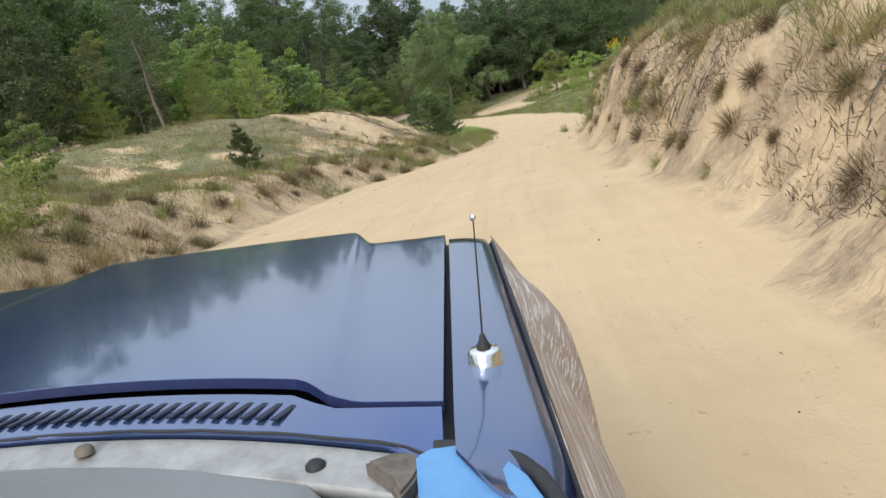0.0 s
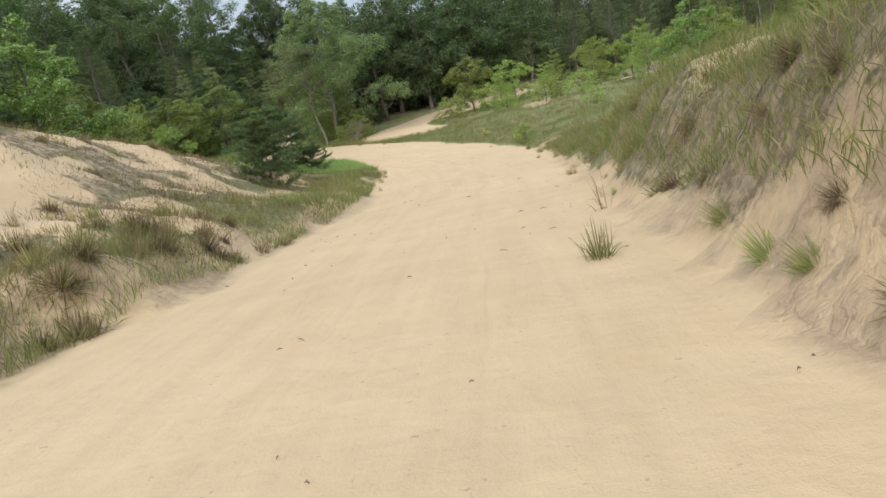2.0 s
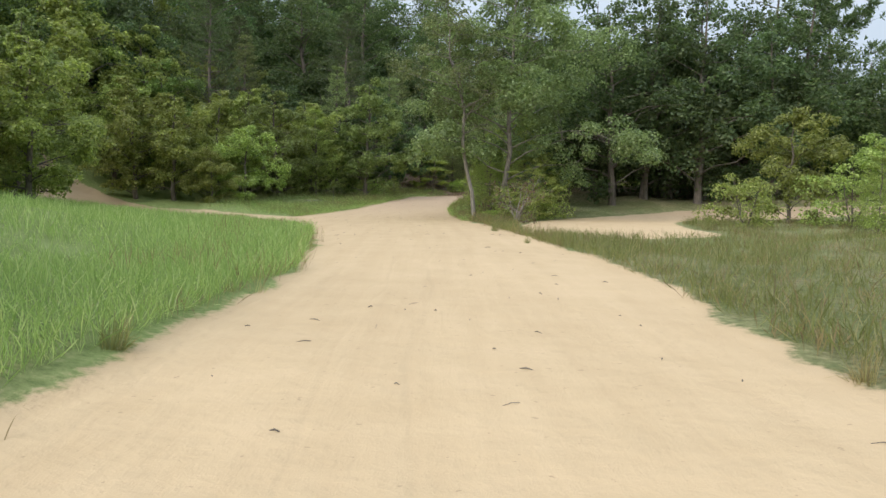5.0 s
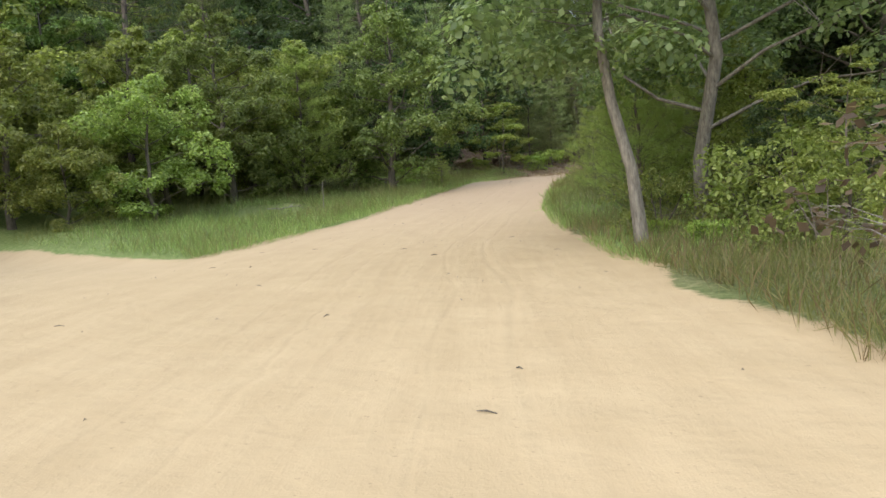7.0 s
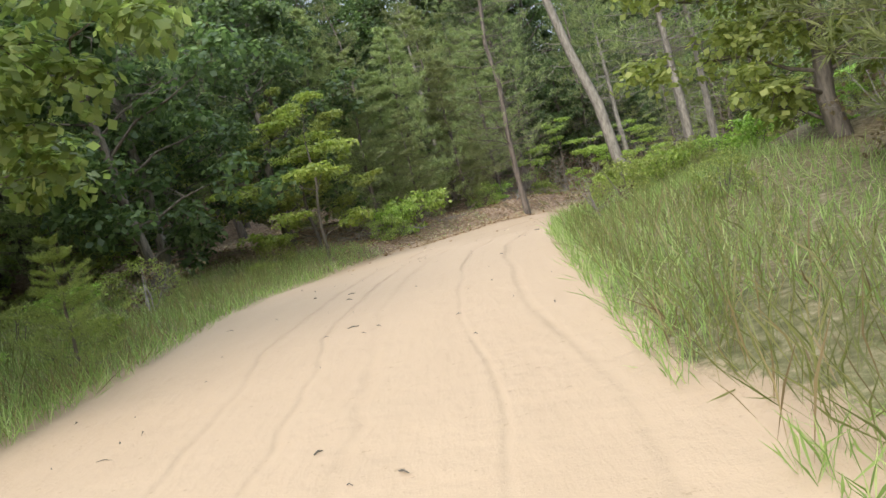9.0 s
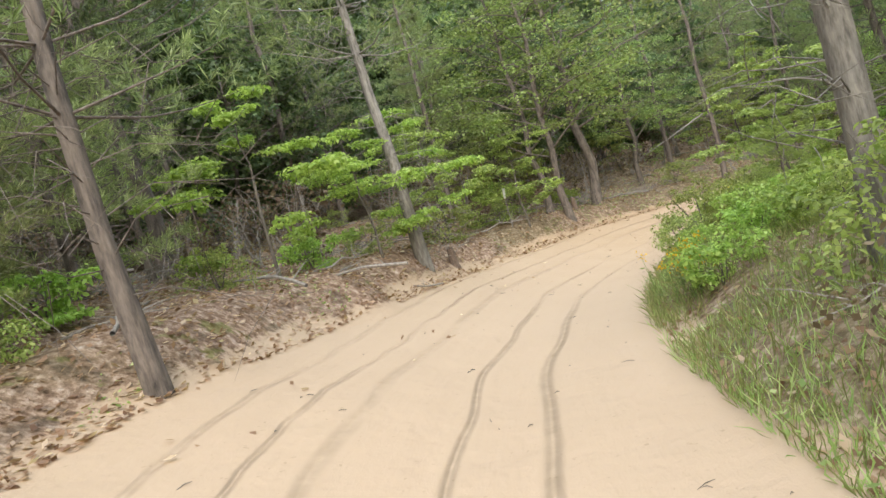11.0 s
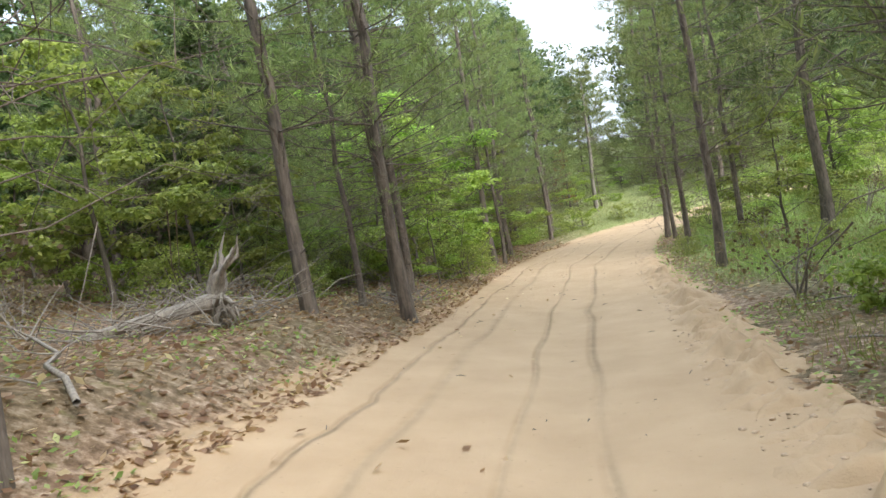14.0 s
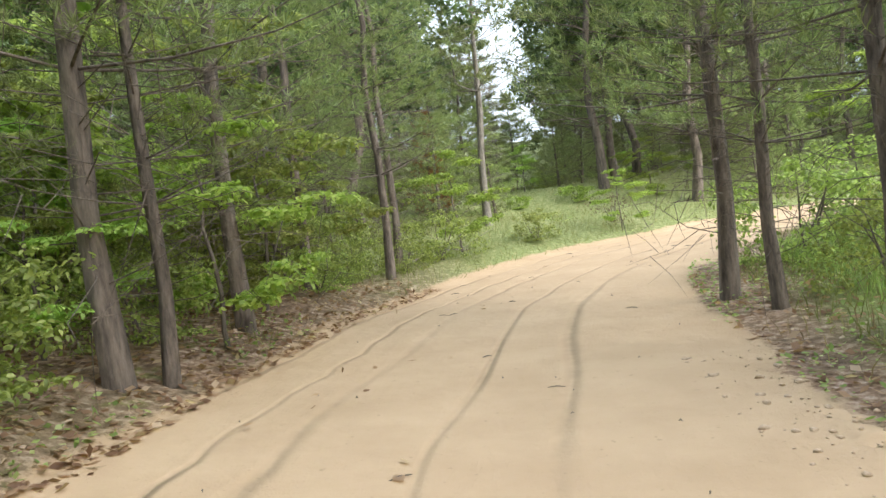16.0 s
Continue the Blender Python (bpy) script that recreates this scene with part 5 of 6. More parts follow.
fill(900, 16, (-10, 20, 134, 164), (LIME_SHRUB, LIME_SHRUB, SHRUB), 0.9, 1.2, (0.4, 0.8), lambda x, y, s, d: (s > 136) & (s < 172) & (d > 0) & (d < 6), 40)
fill(500, 16, (-2, 8, 92, 128), (SHRUB, LIME_SHRUB), 0.9, 0.9, (0.5, 1.0), lambda x, y, s, d: (s > 96) & (d > 0) & (d < 7), 41)


# ---- grass, litter and other ground cover that nobody could count ----
def strip(rng, n, s0, s1, u0, u1, side, lean_in=1.0):
    """Points beside the road between s0 and s1 along it, u0 to u1 metres outside its edge."""
    s = rng.uniform(s0, s1, n)
    u = u0 + (u1 - u0) * rng.uniform(0, 1, n) ** lean_in
    left, right = edges_at(s)
    d = right + u if side > 0 else left - u
    cx, cy = np.interp(s, RUN, LINE[:, 0]), np.interp(s, RUN, LINE[:, 1])
    wx, wy = np.interp(s, RUN, WAY[:, 0]), np.interp(s, RUN, WAY[:, 1])
    return cx + wy * d, cy - wx * d


def sward(name, label, category, mat, plots, seed, width=0.010, spread=0.4, bunch=1):
    """Blades of grass over some plots: (blades, s0, s1, u0, u1, side, shortest, longest, clumping)."""
    rng = np.random.default_rng(seed)
    verts, base = [], []
    for n, s0, s1, u0, u1, side, short, long, clump in plots:
        x, y = strip(rng, n, s0, s1, u0, u1, side, 1.4)
        x, y = np.repeat(x, bunch), np.repeat(y, bunch)
        if bunch > 1:
            x, y = x + rng.normal(0, 0.12, len(x)), y + rng.normal(0, 0.12, len(y))
        keep = (rolling(x, y, 2.6, seed) > clump) & (off_trails(x, y) > 0.2)
        x, y = x[keep], y[keep]
        grow = 1 + 0.4 * rolling(x, y, 3.1, seed + 3)
        at = np.stack([x, y, height(x, y) - 0.02], 1)
        m = len(at)
        axis = rng.normal(0, spread, (m, 3)) + np.array([0, 0, 1.0])
        ln = rng.uniform(short, long, m) * grow
        v, f = blades(at, axis, rng.normal(0, 1, (m, 3)), ln, np.full(m, width) * rng.uniform(0.7, 1.4, m))
        v = v.reshape(-1, 4, 3)
        v[:, 2, :2] += rng.normal(0, 0.12, (m, 2)) * ln[:, None]
        verts.append(v.reshape(-1, 3))
    v = np.concatenate(verts)
    return tagged(new(name, mesh_of(name, v, np.arange(len(v)).reshape(-1, 4), mat)), label, category, kind="stuff")


sward("dune_grass", "green marram grass on the dunes and valley floor", "grass", GRASS_GREEN, [
    (44000, -4, 28, 2.0, 9, 1, 0.14, 0.38, -0.3), (50000, 24, 58, 0.6, 10, 1, 0.15, 0.4, -0.5), (26000, 46, 104, 0.4, 10, 1, 0.18, 0.42, -0.4), (16000, 50, 100, 4, 26, 1, 0.25, 0.5, -0.2),
    (42000, -2, 30, 1.6, 12, -1, 0.12, 0.36, 0.0), (26000, 24, 68, 0.2, 2.4, -1, 0.15, 0.4, -0.3), (26000, 10, 36, 2.6, 14, -1, 0.1, 0.28, -0.15),
    (9000, 84, 106, 0.3, 3.2, 1, 0.15, 0.42, -0.3), (13000, 146, 168, 0.2, 3.5, 1, 0.12, 0.36, -0.3), (11000, 172, 216, 0.9, 6, 1, 0.12, 0.3, -0.25),
    (8000, 186, 218, 5, 22, 1, 0.3, 0.7, -0.6), (16000, 108, 140, 0.3, 9, -1, 0.3, 0.75, -0.5), (9000, 106, 138, 0.3, 3.5, 1, 0.25, 0.6, -0.4), (14000, 200, 236, 0.3, 12, -1, 0.15, 0.4, -0.3)], 51)
sward("lush_grass", "soft bright green grass of the valley beside the sand", "grass", GRASS_LUSH, [
    (60000, 67, 100, 0.3, 11, -1, 0.2, 0.45, -0.7), (34000, 106, 141, 0.05, 7, -1, 0.2, 0.5, -0.6), (24000, 102, 140, 0.05, 4, 1, 0.12, 0.4, -0.4), (9000, 144, 170, 0.2, 2.2, 1, 0.12, 0.32, -0.2), (26000, 186, 216, 1.6, 14, 1, 0.15, 0.4, -0.5)], 50)
sward("bunch_grass", "olive-green bunches of dune grass with bare sand between", "grass", GRASS_GREEN, [
    (1000, -4, 34, 1.4, 15, -1, 0.14, 0.36, -0.35), (260, 34, 66, 1.0, 13, -1, 0.12, 0.3, -0.1), (1500, -4, 58, 1.5, 11, 1, 0.14, 0.38, -0.5), (1300, 48, 104, 0.5, 24, 1, 0.16, 0.42, -0.5)], 56, 0.013, 0.5, 26)
sward("brown_bunches", "tan and brown bunches of withered grass on the dunes", "grass", GRASS_DRY, [
    (900, -4, 66, 0.8, 14, -1, 0.1, 0.3, -0.3), (900, -4, 58, 1.1, 8, 1, 0.12, 0.32, -0.4), (700, 48, 104, 0.5, 24, 1, 0.14, 0.36, -0.3)], 58, 0.012, 0.6, 24)
sward("dry_grass", "tan and brown withered grass on the banks", "grass", GRASS_DRY, [
    (15000, -4, 58, 1.4, 10, 1, 0.15, 0.38, -0.2), (9000, 48, 104, 0.3, 16, 1, 0.2, 0.5, -0.3), (12000, 0, 62, 0.8, 10, -1, 0.15, 0.45, 0.0), (36000, -4, 36, 1.0, 11, -1, 0.12, 0.38, -0.1),
    (3500, 60, 104, 0.1, 3, -1, 0.25, 0.5, -0.2), (3000, 84, 134, 0.1, 3, 1, 0.3, 0.7, 0.0), (3000, 106, 140, 0.1, 3, -1, 0.3, 0.6, 0.0), (2500, 172, 216, 0.5, 4, 1, 0.15, 0.35, 0.0)], 52)
sward("low_heath", "low brown mat of heath and roots on the sand banks", "heath", HEATH, [
    (52000, -4, 46, 0.45, 3.4, 1, 0.05, 0.2, 0.05), (34000, -2, 50, 0.5, 4.5, -1, 0.06, 0.24, 0.06), (52000, 22, 70, 2.5, 13, -1, 0.05, 0.2, -0.15)], 53, 0.010, 0.9)


def tuft(name, label, seed, n, long, spread, droop, mat, width=0.012):
    """A tussock of arching blades, as one mesh."""
    rng = np.random.default_rng(seed)
    a, lean = rng.uniform(0, 6.28, n), np.abs(rng.normal(0, spread, n))
    at = np.stack([np.cos(a) * 0.14, np.sin(a) * 0.14, np.full(n, -0.03)], 1) * rng.uniform(0, 1, (n, 1))
    way = np.stack([np.cos(a) * lean, np.sin(a) * lean, np.ones(n)], 1)
    way /= np.linalg.norm(way, axis=1)[:, None]
    ln = long * rng.uniform(0.45, 1.1, n)
    side = np.cross(way, rng.normal(0, 1, (n, 3)))
    side *= (width * 0.5 / (np.linalg.norm(side, axis=1)[:, None] + 1e-9))
    rings = []
    for u, w in ((0.0, 0.8), (0.4, 1.0), (0.75, 0.7), (1.0, 0.15)):
        p = at + way * (ln * u)[:, None]
        p[:, 2] -= droop * ln * u * u * lean
        rings.append(np.stack([p - side * w, p + side * w], 1))
    v = np.stack(rings, 1).reshape(-1, 3)
    k = np.arange(n)[:, None] * 8
    f = np.concatenate([k + np.array([[j, j + 1, j + 3, j + 2]]) for j in (0, 2, 4)])
    return tagged(new(name, mesh_of(name, v, f, mat)), label, "grass tuft" if "tuft" in name else "heath")


TUFTS = {
    "green": tuft("grass_tuft", "tussock of green marram blades on the sand", 61, 130, 0.45, 0.5, 0.8, GRASS_GREEN, 0.007),
    "dry": tuft("grass_tuft", "withered tan tussock of grass on the sand", 62, 120, 0.4, 0.7, 0.9, GRASS_DRY, 0.006),
    "sparse": tuft("grass_tuft", "few long bent dry stalks in the sand", 63, 16, 0.7, 0.8, 1.1, GRASS_DRY, 0.009),
    "heath": tuft("heath_clump", "dark brown clump of heath and hanging roots", 64, 420, 0.36, 2.2, 0.5, HEATH, 0.006),
}


def scatter(kinds, n, s0, s1, u0, u1, side, scales, seed, group):
    rng = np.random.default_rng(seed)
    x, y = strip(rng, n, s0, s1, u0, u1, side)
    z, s, d, out, trail = height(x, y, True)
    slope_x, slope_y = (height(x + 0.2, y) - height(x - 0.2, y)) / 0.4, (height(x, y + 0.2) - height(x, y - 0.2)) / 0.4
    for k in range(n):
        if trail[k] < 0.3:
            continue
        # tussocks on a steep face stand out from it
        upright = Vector((0, 0, 1)).rotation_difference(Vector((-slope_x[k], -slope_y[k], 1.25))).to_matrix().to_4x4()
        m = Matrix.Translation((x[k], y[k], z[k])) @ upright @ Euler((rng.normal(0, 0.15), rng.normal(0, 0.15), rng.uniform(0, 6.28))).to_matrix().to_4x4() @ Matrix.Scale(rng.uniform(*scales), 4)
        tagged(copy_thing(TUFTS[kinds[rng.integers(0, len(kinds))]], m), group=group)


for name, (x, y) in zip(TUFTS, ((4.4, 33.0), (4.9, 28.0), (5.6, 36.5), (3.2, 12.5))):
    TUFTS[name].matrix_basis = Matrix.Translation((x, y, float(height(x, y)[0])))
scatter(("heath", "heath", "heath", "dry"), 100, 3, 30, 0.3, 2.3, 1, (0.4, 0.9), 70, "clumps on the dune banks")
scatter(("heath", "dry", "heath", "green"), 90, 14, 46, 0.2, 2.4, 1, (0.4, 0.8), 71, "clumps on the dune banks")
scatter(("green", "dry", "sparse"), 50, 6, 48, 0.0, 2.2, 1, (0.3, 0.75), 72, "tufts on the dune banks")
scatter(("heath", "heath", "heath", "dry"), 170, 2, 42, 0.2, 3.4, -1, (0.6, 1.5), 73, "clumps on the dune banks")
scatter(("green", "dry", "green"), 30, 6, 50, 0.6, 4.0, -1, (0.5, 1.1), 74, "tufts on the dune banks")
scatter(("sparse", "dry", "green"), 36, 44, 104, -0.2, 1.2, 1, (0.4, 0.9), 75, "tufts beside the sand road")
scatter(("sparse", "dry", "green"), 36, 46, 100, -0.2, 1.0, -1, (0.4, 0.9), 76, "tufts beside the sand road")
scatter(("heath", "dry"), 40, 34, 66, 2.0, 9.0, -1, (0.5, 1.1), 77, "clumps on the dune banks")


def debris(seed=55):
    """Twigs and bark crumbs that lie on the sand road."""
    rng = np.random.default_rng(seed)
    s = rng.uniform(0, 215, 700)
    left, right = edges_at(s)
    d = left + (right - left) * rng.uniform(0.05, 1.0, 700)
    cx, cy = np.interp(s, RUN, LINE[:, 0]), np.interp(s, RUN, LINE[:, 1])
    wx, wy = np.interp(s, RUN, WAY[:, 0]), np.interp(s, RUN, WAY[:, 1])
    x, y = cx + wy * d, cy - wx * d
    paths = []
    for k, z in enumerate(height(x, y)):
        a, ln, r = rng.uniform(0, 6.28), rng.choice([0.02, 0.03, 0.06, 0.14]), rng.uniform(0.003, 0.008)
        p = np.array([x[k], y[k], z + r])
        e = np.array([np.cos(a), np.sin(a), rng.normal(0, 0.05)]) * ln
        paths.append(([p - e / 2, p + np.array([0, 0, 0.01]), p + e / 2], [r * 0.6, r, r * 0.4]))
    return tagged(new("road_debris", mesh_of("road_debris", *tubes(paths, 4), BARK_OAK, True)), "dark twigs and bark crumbs lying on the sand", "twigs", kind="stuff")


debris()


def hanging_roots(seed=59):
    """Bared roots and dead stalks that hang down the cut faces of the dunes."""
    rng = np.random.default_rng(seed)
    paths = []
    for n, s0, s1, u0, u1, side in ((1500, 2, 40, 0.7, 2.9, 1), (500, 4, 40, 0.6, 2.6, -1)):
        x, y = strip(rng, n, s0, s1, u0, u1, side)
        keep = rolling(x, y, 1.3, 61) + 0.5 * rolling(x, y, 4.0, 63) > 0.05
        x, y = x[keep], y[keep]
        z = height(x, y)
        sx, sy = height(x + 0.25, y) - height(x - 0.25, y), height(x, y + 0.25) - height(x, y - 0.25)
        steep = np.hypot(sx, sy) + 1e-6
        count = len(x)
        long, turn, r = rng.uniform(0.1, 0.55, count), rng.normal(0, 0.45, count), rng.uniform(0.003, 0.008, count)
        dx, dy = -sx / steep, -sy / steep
        dx, dy = dx * np.cos(turn) - dy * np.sin(turn), dx * np.sin(turn) + dy * np.cos(turn)
        steps = np.linspace(0, 1, 5)
        px = x[:, None] + dx[:, None] * long[:, None] * steps + rng.normal(0, 0.018, (count, 5))
        py = y[:, None] + dy[:, None] * long[:, None] * steps + rng.normal(0, 0.018, (count, 5))
        pz = height(px.ravel(), py.ravel()).reshape(count, 5) + rng.uniform(0.0, 0.05, (count, 5)) * np.array([0.2, 0.8, 1, 1, 0.6])
        for k in range(count):
            if steep[k] > 0.12:
                paths.append((np.stack([px[k], py[k], pz[k]], 1), r[k] * np.array([1.3, 1, 0.9, 0.7, 0.3])))
    return tagged(new("hanging_roots", mesh_of("hanging_roots", *tubes(paths, 4), BARK_OAK, True)), "brown bared roots and dead stalks down the sand banks", "roots", kind="stuff")


hanging_roots()


def litter(seed=54):
    """Dead leaves on the floor of the wood."""
    rng = np.random.default_rng(seed)
    pts = [strip(rng, n, s0, s1, u0, u1, side, 1.5) for n, s0, s1, u0, u1, side in (
        (56000, 140, 205, 0.0, 12, -1), (10000, 138, 205, 0.3, 6, 1), (160, 138, 210, -2, 0.3, -1))]
    x, y = np.concatenate([p[0] for p in pts]), np.concatenate([p[1] for p in pts])
    n = len(x)
    at = np.stack([x, y, height(x, y) + rng.uniform(0.005, 0.04, n)], 1)
    axis = rng.normal(0, 1, (n, 3)) * np.array([1, 1, 0.25])
    ln = rng.uniform(0.06, 0.13, n)
    v, f = blades(at, axis, rng.normal(0, 0.35, (n, 3)) + np.array([0, 0, 1.0]), ln, ln * 0.6)
    mat = leaf_material("dead_leaf", (0.16, 0.09, 0.055), (0.37, 0.25, 0.175), (0.62, 0.51, 0.41), 0.7)
    return tagged(new("leaf_litter", mesh_of("leaf_litter", v, f, mat)), "brown and pale dead leaves on the woodland floor", "leaf litter", kind="stuff")


litter()


def herbs(seed=57):
    """Low green leaves in patches on the floor of the wood."""
    rng = np.random.default_rng(seed)
    pts = [strip(rng, n, s0, s1, u0, u1, side, 1.3) for n, s0, s1, u0, u1, side in (
        (46000, 136, 212, 0.2, 9, -1), (26000, 136, 206, 0.2, 5, 1))]
    x, y = np.concatenate([p[0] for p in pts]), np.concatenate([p[1] for p in pts])
    keep = rolling(x, y, 1.6, 31) + 0.6 * rolling(x, y, 5.0, 33) > 0.12
    x, y = x[keep], y[keep]
    n = len(x)
    at = np.stack([x, y, height(x, y) + rng.uniform(0.01, 0.2, n) * rng.uniform(0, 1, n)], 1)
    ln = rng.uniform(0.03, 0.085, n)
    v, f = blades(at, rng.normal(0, 1, (n, 3)) * np.array([1, 1, 0.4]), rng.normal(0, 0.4, (n, 3)) + np.array([0, 0, 1.0]), ln, ln * 0.6)
    return tagged(new("low_herbs", mesh_of("low_herbs", v, f, GRASS_LUSH)), "low green herbs and seedlings between dead leaves", "herbs", kind="stuff")


herbs()


# ---- small things in the wood ----
def fallen_branch(seed, long, thick, label):
    rng = np.random.default_rng(seed)
    main = bent(rng, np.array([-long / 2, 0, thick]), np.array([long / 2, rng.normal(0, 0.1) * long, thick * 1.2]), long * 0.03, long * 0.02, 7)
    paths = [(main, thick * np.array([1, 0.95, 0.85, 0.75, 0.6, 0.45, 0.2]))]
    for k in range(7):
        p = main[rng.integers(1, 6)]
        e = p + np.array([rng.uniform(0.1, 0.35), rng.normal(0, 0.28), rng.uniform(0.0, 0.2)]) * long * 0.7
        paths.append((bent(rng, p, e, 0, 0.02, 4), thick * 0.4 * np.array([1, 0.7, 0.5, 0.15])))
    return tagged(new("fallen_branch", mesh_of("fallen_branch", *tubes(paths, 6), DEAD_WOOD, True)), label, "branch", "dead branches on the woodland floor")


def lay(ob, x, y, turn, scale=1.0, up=0.0):
    ob.matrix_basis = Matrix.Translation((x, y, float(height(x, y)[0]) + up)) @ Euler((0, 0, turn)).to_matrix().to_4x4() @ Matrix.Scale(scale, 4)
    return ob


BRANCHES = [lay(fallen_branch(81, 2.4, 0.03, "grey dead branch lying on dead leaves"), -2.4, 154.3, 2.4),
            lay(fallen_branch(82, 1.6, 0.02, "thin dead twig with side shoots on dead leaves"), -0.6, 156.2, 1.9),
            lay(fallen_branch(83, 3.0, 0.028, "long fallen limb lying in the undergrowth"), 3.2, 161.4, 0.3)]
rng = np.random.default_rng(84)
bx, by = strip(rng, 110, 142, 208, 1.2, 9, -1, 1.3)
cx, cy = strip(rng, 24, 138, 200, 1.2, 5, 1)
for x, y in zip(np.r_[bx, cx], np.r_[by, cy]):
    m = Matrix.Translation((x, y, float(height(x, y)[0]) + 0.01)) @ Euler((rng.normal(0, 0.06), rng.normal(0, 0.06), rng.uniform(0, 6.28))).to_matrix().to_4x4() @ Matrix.Scale(rng.uniform(0.5, 1.1), 4)
    copy_thing(BRANCHES[rng.integers(0, 3)], m)


def dead_brush(seed=87):
    """Tangles of thin dead twigs on the floor of the wood."""
    rng = np.random.default_rng(seed)
    paths = []
    bx, by = strip(rng, 52, 144, 196, 0.8, 6, -1, 1.2)
    for x, y, z in zip(bx, by, height(bx, by)):
        size = rng.uniform(0.5, 1.1)
        for k in range(38):
            p = np.array([*rng.normal(0, 0.55, 2), rng.uniform(0.0, 0.15)]) * size
            a, ln = rng.uniform(0, 6.28), rng.uniform(0.4, 1.3) * size
            e = p + np.array([np.cos(a), np.sin(a), rng.uniform(0.0, 0.6)]) * ln
            r = rng.uniform(0.004, 0.014) * size
            paths.append((bent(rng, p, e, rng.normal(0, 0.06), 0.03, 4) + np.array([x, y, z]), r * np.array([1, 0.8, 0.5, 0.2])))
    return tagged(new("dead_brush", mesh_of("dead_brush", *tubes(paths, 4), DEAD_WOOD, True)), "tangles of thin dead twigs on the woodland floor", "brush", kind="stuff")


dead_brush()


def stump(x, y):
    """A broken reddish stump."""
    rng = np.random.default_rng(85)
    v, f = turned([(0.24, -0.1), (0.19, 0.05), (0.15, 0.2), (0.14, 0.42), (0.13, 0.62), (0.10, 0.70), (0.0, 0.6)], 14)
    v[14 * 3:, 2] += rng.normal(0, 0.05, len(v) - 14 * 3)
    v[:, :2] *= 1 + rng.normal(0, 0.06, (len(v), 1))
    ob = tagged(new("tree_stump", mesh_of("tree_stump", v, f, bark_material("red_rot", (0.07, 0.048, 0.035), (0.21, 0.145, 0.105), 20), True)), "short broken stump of rotten red-brown wood", "stump")
    return lay(ob, x, y, 0.4, 0.65)


stump(0.95, 158.1)
lay(copy_thing(bpy.data.objects["tree_stump"], Matrix.Identity(4)), 7.6, 163.6, 2.0, 0.6)


def root_plate(x, y):
    """The upturned roots of a fallen tree."""
    rng = np.random.default_rng(86)
    paths = [(bent(rng, np.array([1.6, 0.2, 0.2]), np.array([0, 0, 0.35]), 0, 0.02, 5), [0.06, 0.065, 0.075, 0.09, 0.12])]
    for k in range(22):
        a, r = rng.uniform(0, 6.28), rng.uniform(0.35, 0.8)
        e = np.array([-0.15 + rng.normal(0, 0.15), np.cos(a) * r, max(0.02, 0.4 + np.sin(a) * r)])
        paths.append((bent(rng, np.array([0, 0, 0.38]), e, 0.05, 0.05, 5), rng.uniform(0.03, 0.07) * np.array([1, 0.8, 0.6, 0.4, 0.12])))
    ob = tagged(new("root_plate"), "grey upturned roots of a fallen tree", "dead tree")
    for k, p in enumerate(paths):
        part("root" if k else "trunk", mesh_of("root", *tubes([p], 6), DEAD_WOOD, True), ob)
    return lay(ob, x, y, 2.4)


root_plate(21.0, 168.8)


def notice(x, y):
    """A small white card on a stake among the leaves."""
    ob = tagged(new("notice"), "small white card notice on a thin stake", "sign")
    part("stake", mesh_of("stake", *tubes([([(0, 0, -0.2), (0, 0, 0.5), (0.01, 0, 1.15)], [0.016, 0.015, 0.013])], 6), DEAD_WOOD, True), ob)
    card = part("card", from_bm("card", box_mesh(0.26, 0.012, 0.3, 0.003), plain("white_card", (0.72, 0.71, 0.68), 0.6, wear=0.08)), ob, "blank white card")
    card.matrix_basis = pose(0.01, -0.022, 1.02, 4, 3, 0)
    return lay(ob, x, y, 0.9)


notice(4.3, 161.6)


def snag(x, y):
    """A bleached dead stick that stands in the grass, with a fallen one beside it."""
    rng = np.random.default_rng(95)
    paths = [(bent(rng, np.array([0, 0, -0.2]), np.array([0.04, 0, 1.15]), 0, 0.015, 6), [0.022, 0.02, 0.018, 0.016, 0.013, 0.008]),
             (bent(rng, np.array([0.03, 0, 1.0]), np.array([0.18, 0.02, 1.3]), 0, 0.01, 4), [0.012, 0.01, 0.008, 0.003])]
    ob = tagged(new("dead_stick", mesh_of("dead_stick", *tubes(paths, 6), DEAD_WOOD, True)), "bleached dead stick standing in the roadside grass", "dead wood")
    return lay(ob, x, y, 0.3)


snag(-13.3, 116.0)
copy_thing(BRANCHES[1], Matrix.Translation((-14.0, 114.6, float(height(-14.0, 114.6)[0]) + 0.3)) @ Euler((0.25, 0.1, 0.4)).to_matrix().to_4x4())


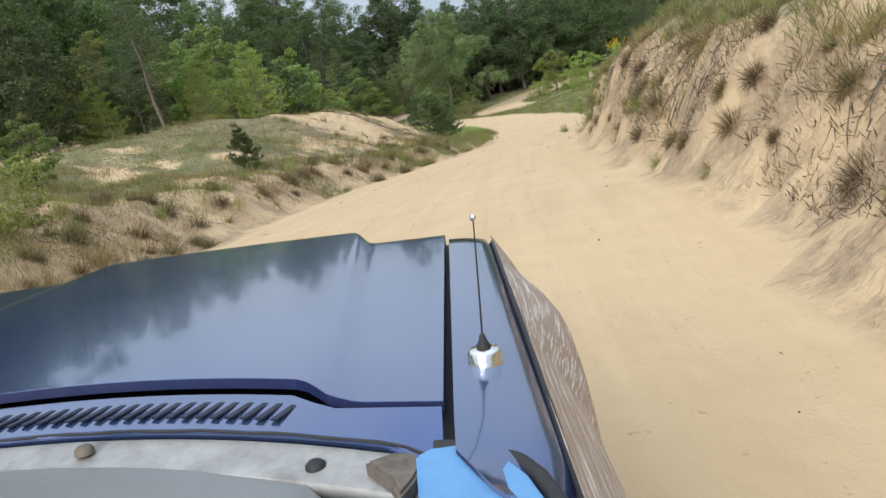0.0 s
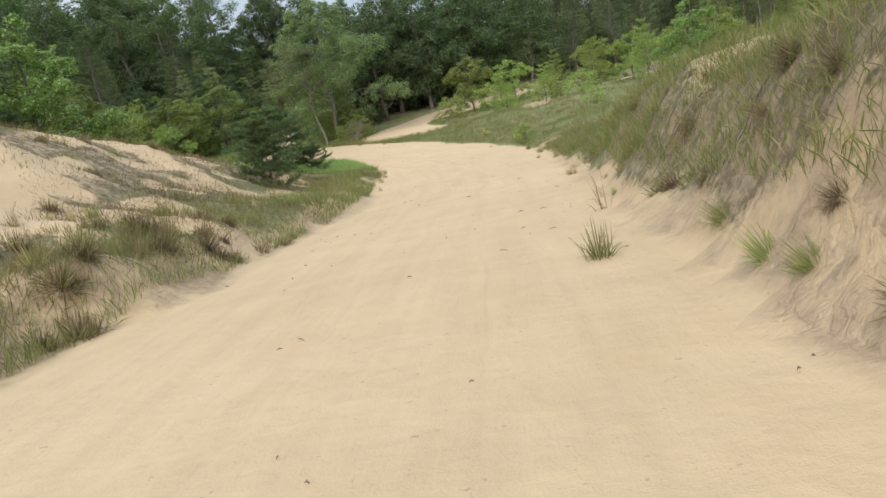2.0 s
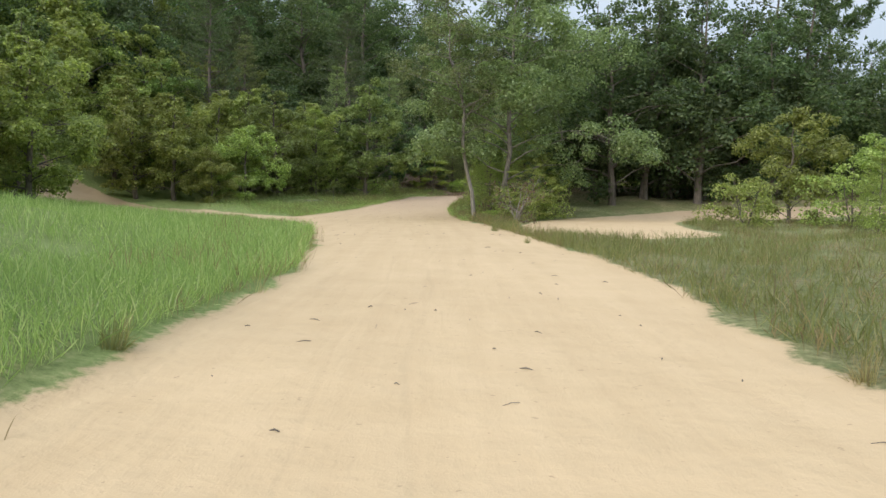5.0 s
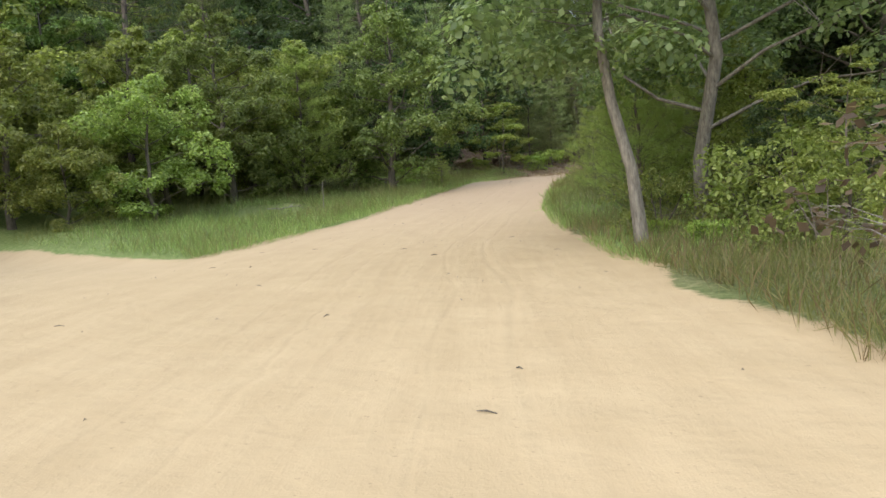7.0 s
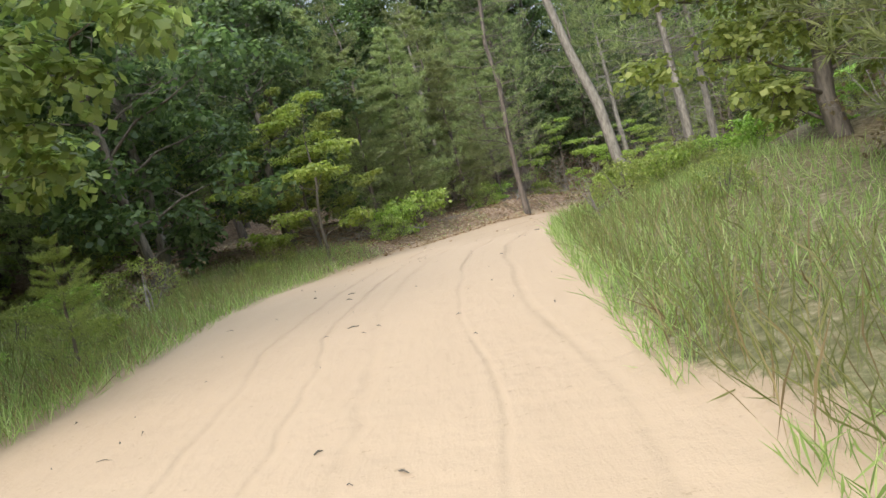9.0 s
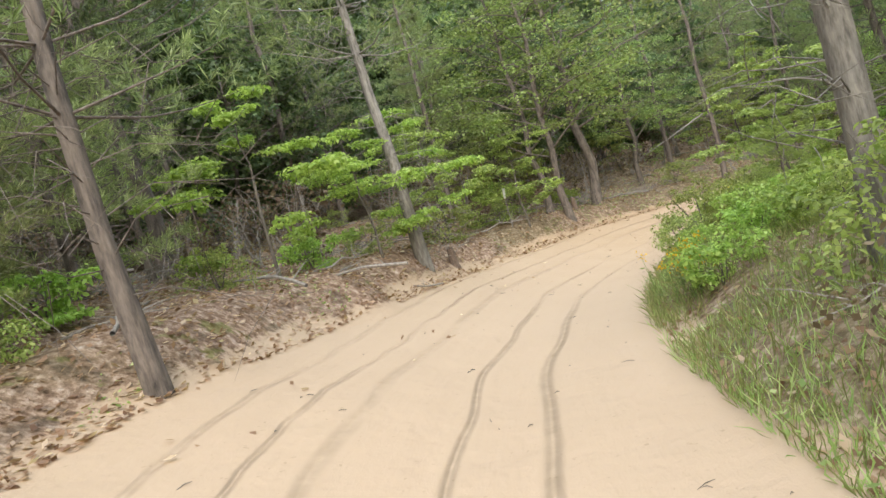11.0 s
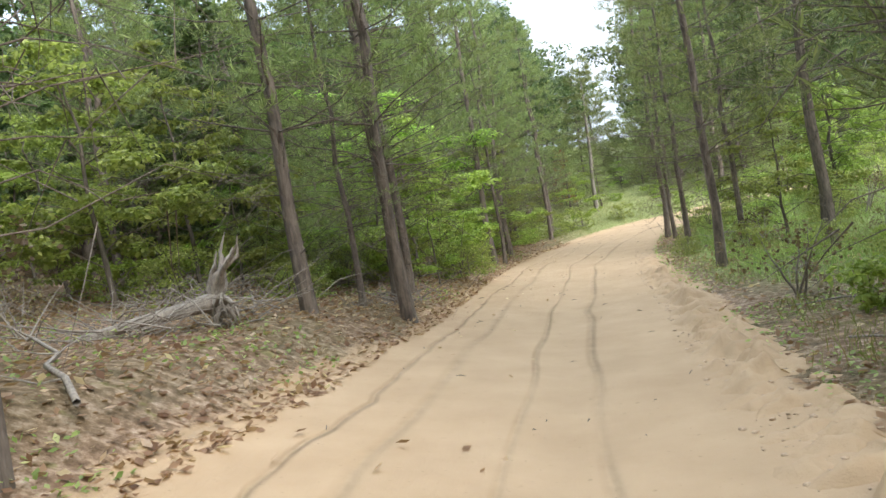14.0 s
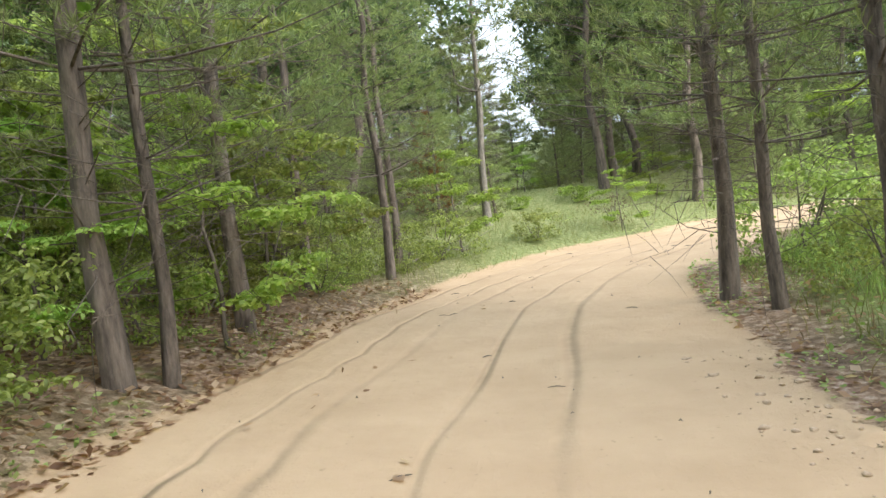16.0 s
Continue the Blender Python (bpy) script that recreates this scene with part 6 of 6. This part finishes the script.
def flowers(name, seed):
    """A stand of yellow-flowered stems with leaves."""
    rng = np.random.default_rng(seed)
    ob = tagged(new("goldenrod"), "clump of goldenrod in yellow flower beside the sand", "flowers")
    stems, lp, fp = [], [], []
    for k in range(18):
        f = np.array([*rng.normal(0, 0.2, 2), -0.03])
        e = f + np.array([*rng.normal(0, 0.14, 2), rng.uniform(0.45, 0.95)])
        stem = bent(rng, f, e, 0, 0.01, 5)
        stems.append((stem, [0.006, 0.005, 0.005, 0.004, 0.002]))
        for j in range(16):
            u = rng.uniform(0.1, 0.85)
            lp.append(f + (e - f) * u)
        for j in range(20):
            fp.append(e + rng.normal(0, 1, 3) * np.array([0.045, 0.045, 0.05]) - np.array([0, 0, 0.03]))
    lp, fp = np.array(lp), np.array(fp)
    ln = rng.uniform(0.07, 0.15, len(lp))
    v, f = blades(lp, rng.normal(0, 1, lp.shape) * np.array([1, 1, 0.4]), rng.normal(0, 0.5, lp.shape) + np.array([0, 0, 1.0]), ln, ln * 0.35)
    tagged(part("stems", mesh_of("stems", *tubes(stems, 4), LEAF_BROAD, True), ob), kind="stuff")
    part("leaves", mesh_of("leaves", v, f, LEAF_BROAD), ob)
    ln = rng.uniform(0.025, 0.045, len(fp))
    v, f = blades(fp, rng.normal(0, 1, fp.shape), rng.normal(0, 1, fp.shape), ln, ln * 0.8)
    part("blossom", mesh_of("blossom", v, f, FLOWER_YELLOW), ob, "golden yellow blossom")
    return ob


GOLD = lay(flowers("goldenrod", 91), 9.6, 158.0, 0)
for x, y, a, k in ((10.4, 158.4, 1.0, 0.6), (8.6, 157.6, 2.0, 0.5), (0.6, 148.9, 4.0, 0.85), (6.6, 155.8, 5.0, 0.4), (11.5, 159.4, 2.2, 0.9), (12.9, 158.9, 3.2, 0.55), (14.2, 159.0, 1.2, 0.45), (10.6, 158.9, 0.2, 0.7), (5.6, 155.5, 4.2, 0.6), (9.9, 62.6, 0.5, 0.5), (9.6, 70.8, 1.5, 0.5), (4.6, 21.0, 2.5, 0.5)):
    lay(copy_thing(GOLD, Matrix.Identity(4)), x, y, a, k)


def clods(seed=93):
    """Lumps of thrown-up sand along the ridge by the last straight."""
    rng = np.random.default_rng(seed)
    x, y = strip(rng, 1800, 166, 199, -0.4, 0.6, 1)
    z = height(x, y)
    bm = bmesh.new()
    bmesh.ops.create_icosphere(bm, subdivisions=1, radius=1)
    base = np.array([v.co[:] for v in bm.verts])
    tris = np.array([[v.index for v in f.verts] for f in bm.faces])
    bm.free()
    verts = base[None] * rng.uniform(0.6, 1.3, (1800, len(base), 1)) * (0.008 + 0.035 * rng.uniform(0, 1, (1800, 1, 1)) ** 3) * np.array([1, 1, 0.5])
    verts = verts + np.stack([x, y, z + 0.005], 1)[:, None]
    faces = (tris[None] + np.arange(1800)[:, None, None] * len(base)).reshape(-1, 3)
    mat = plain("clod_sand", (0.44, 0.325, 0.225), 0.95, wear=0.3, scale=40)
    return tagged(new("sand_clods", mesh_of("sand_clods", verts.reshape(-1, 3), faces, mat, True)), "lumps of thrown-up sand along the road's edge", "sand lumps", kind="stuff")



clods()


def sand_ridge():
    """Churned ridge of sand thrown up along the edge of the last straight."""
    s, u = np.linspace(167, 205, 900), np.linspace(-0.85, 0.85, 36)
    ss, uu = (v.ravel() for v in np.meshgrid(s, u, indexing="ij"))
    right = edges_at(ss)[1]
    d = right + 0.12 + uu
    x = np.interp(ss, RUN, LINE[:, 0]) + np.interp(ss, RUN, WAY[:, 1]) * d
    y = np.interp(ss, RUN, LINE[:, 1]) - np.interp(ss, RUN, WAY[:, 0]) * d
    rough = 0.55 + 0.5 * rolling(x, y, 0.8, 41) + 0.45 * rolling(x, y, 0.3, 43)
    swell = np.exp(-(uu / 0.32) ** 2) * smooth(167, 172, ss) * (1 - smooth(190, 198, ss))
    lift = 0.17 * swell * np.clip(rough, 0.05, 2) + 0.15 * rolling(x, y, 0.26, 45) * np.sqrt(swell) + 0.09 * rolling(x, y, 0.12, 47) * np.sqrt(swell) - 0.02
    v = np.stack([x, y, height(x, y) + lift], 1)
    n = len(u)
    i = (np.arange(len(s) - 1)[:, None] * n + np.arange(n - 1)).ravel()
    me = mesh_of("sand_ridge", v, np.stack([i, i + n, i + n + 1, i + 1], 1), GROUND, True)
    for name, value in (("sand", 1.0), ("wood_dark", 0.9), ("tan", 1.0), ("worn", 0.0)):
        me.attributes.new(name, "FLOAT", "POINT").data.foreach_set("value", np.full(len(v), value, np.float32))
    for name, values in (("across", d), ("run", ss)):
        me.attributes.new(name, "FLOAT", "POINT").data.foreach_set("value", values.astype(np.float32))
    return tagged(new("sand_ridge", me), "churned ridge of tan sand along the road's edge", "sand", kind="stuff")


sand_ridge()
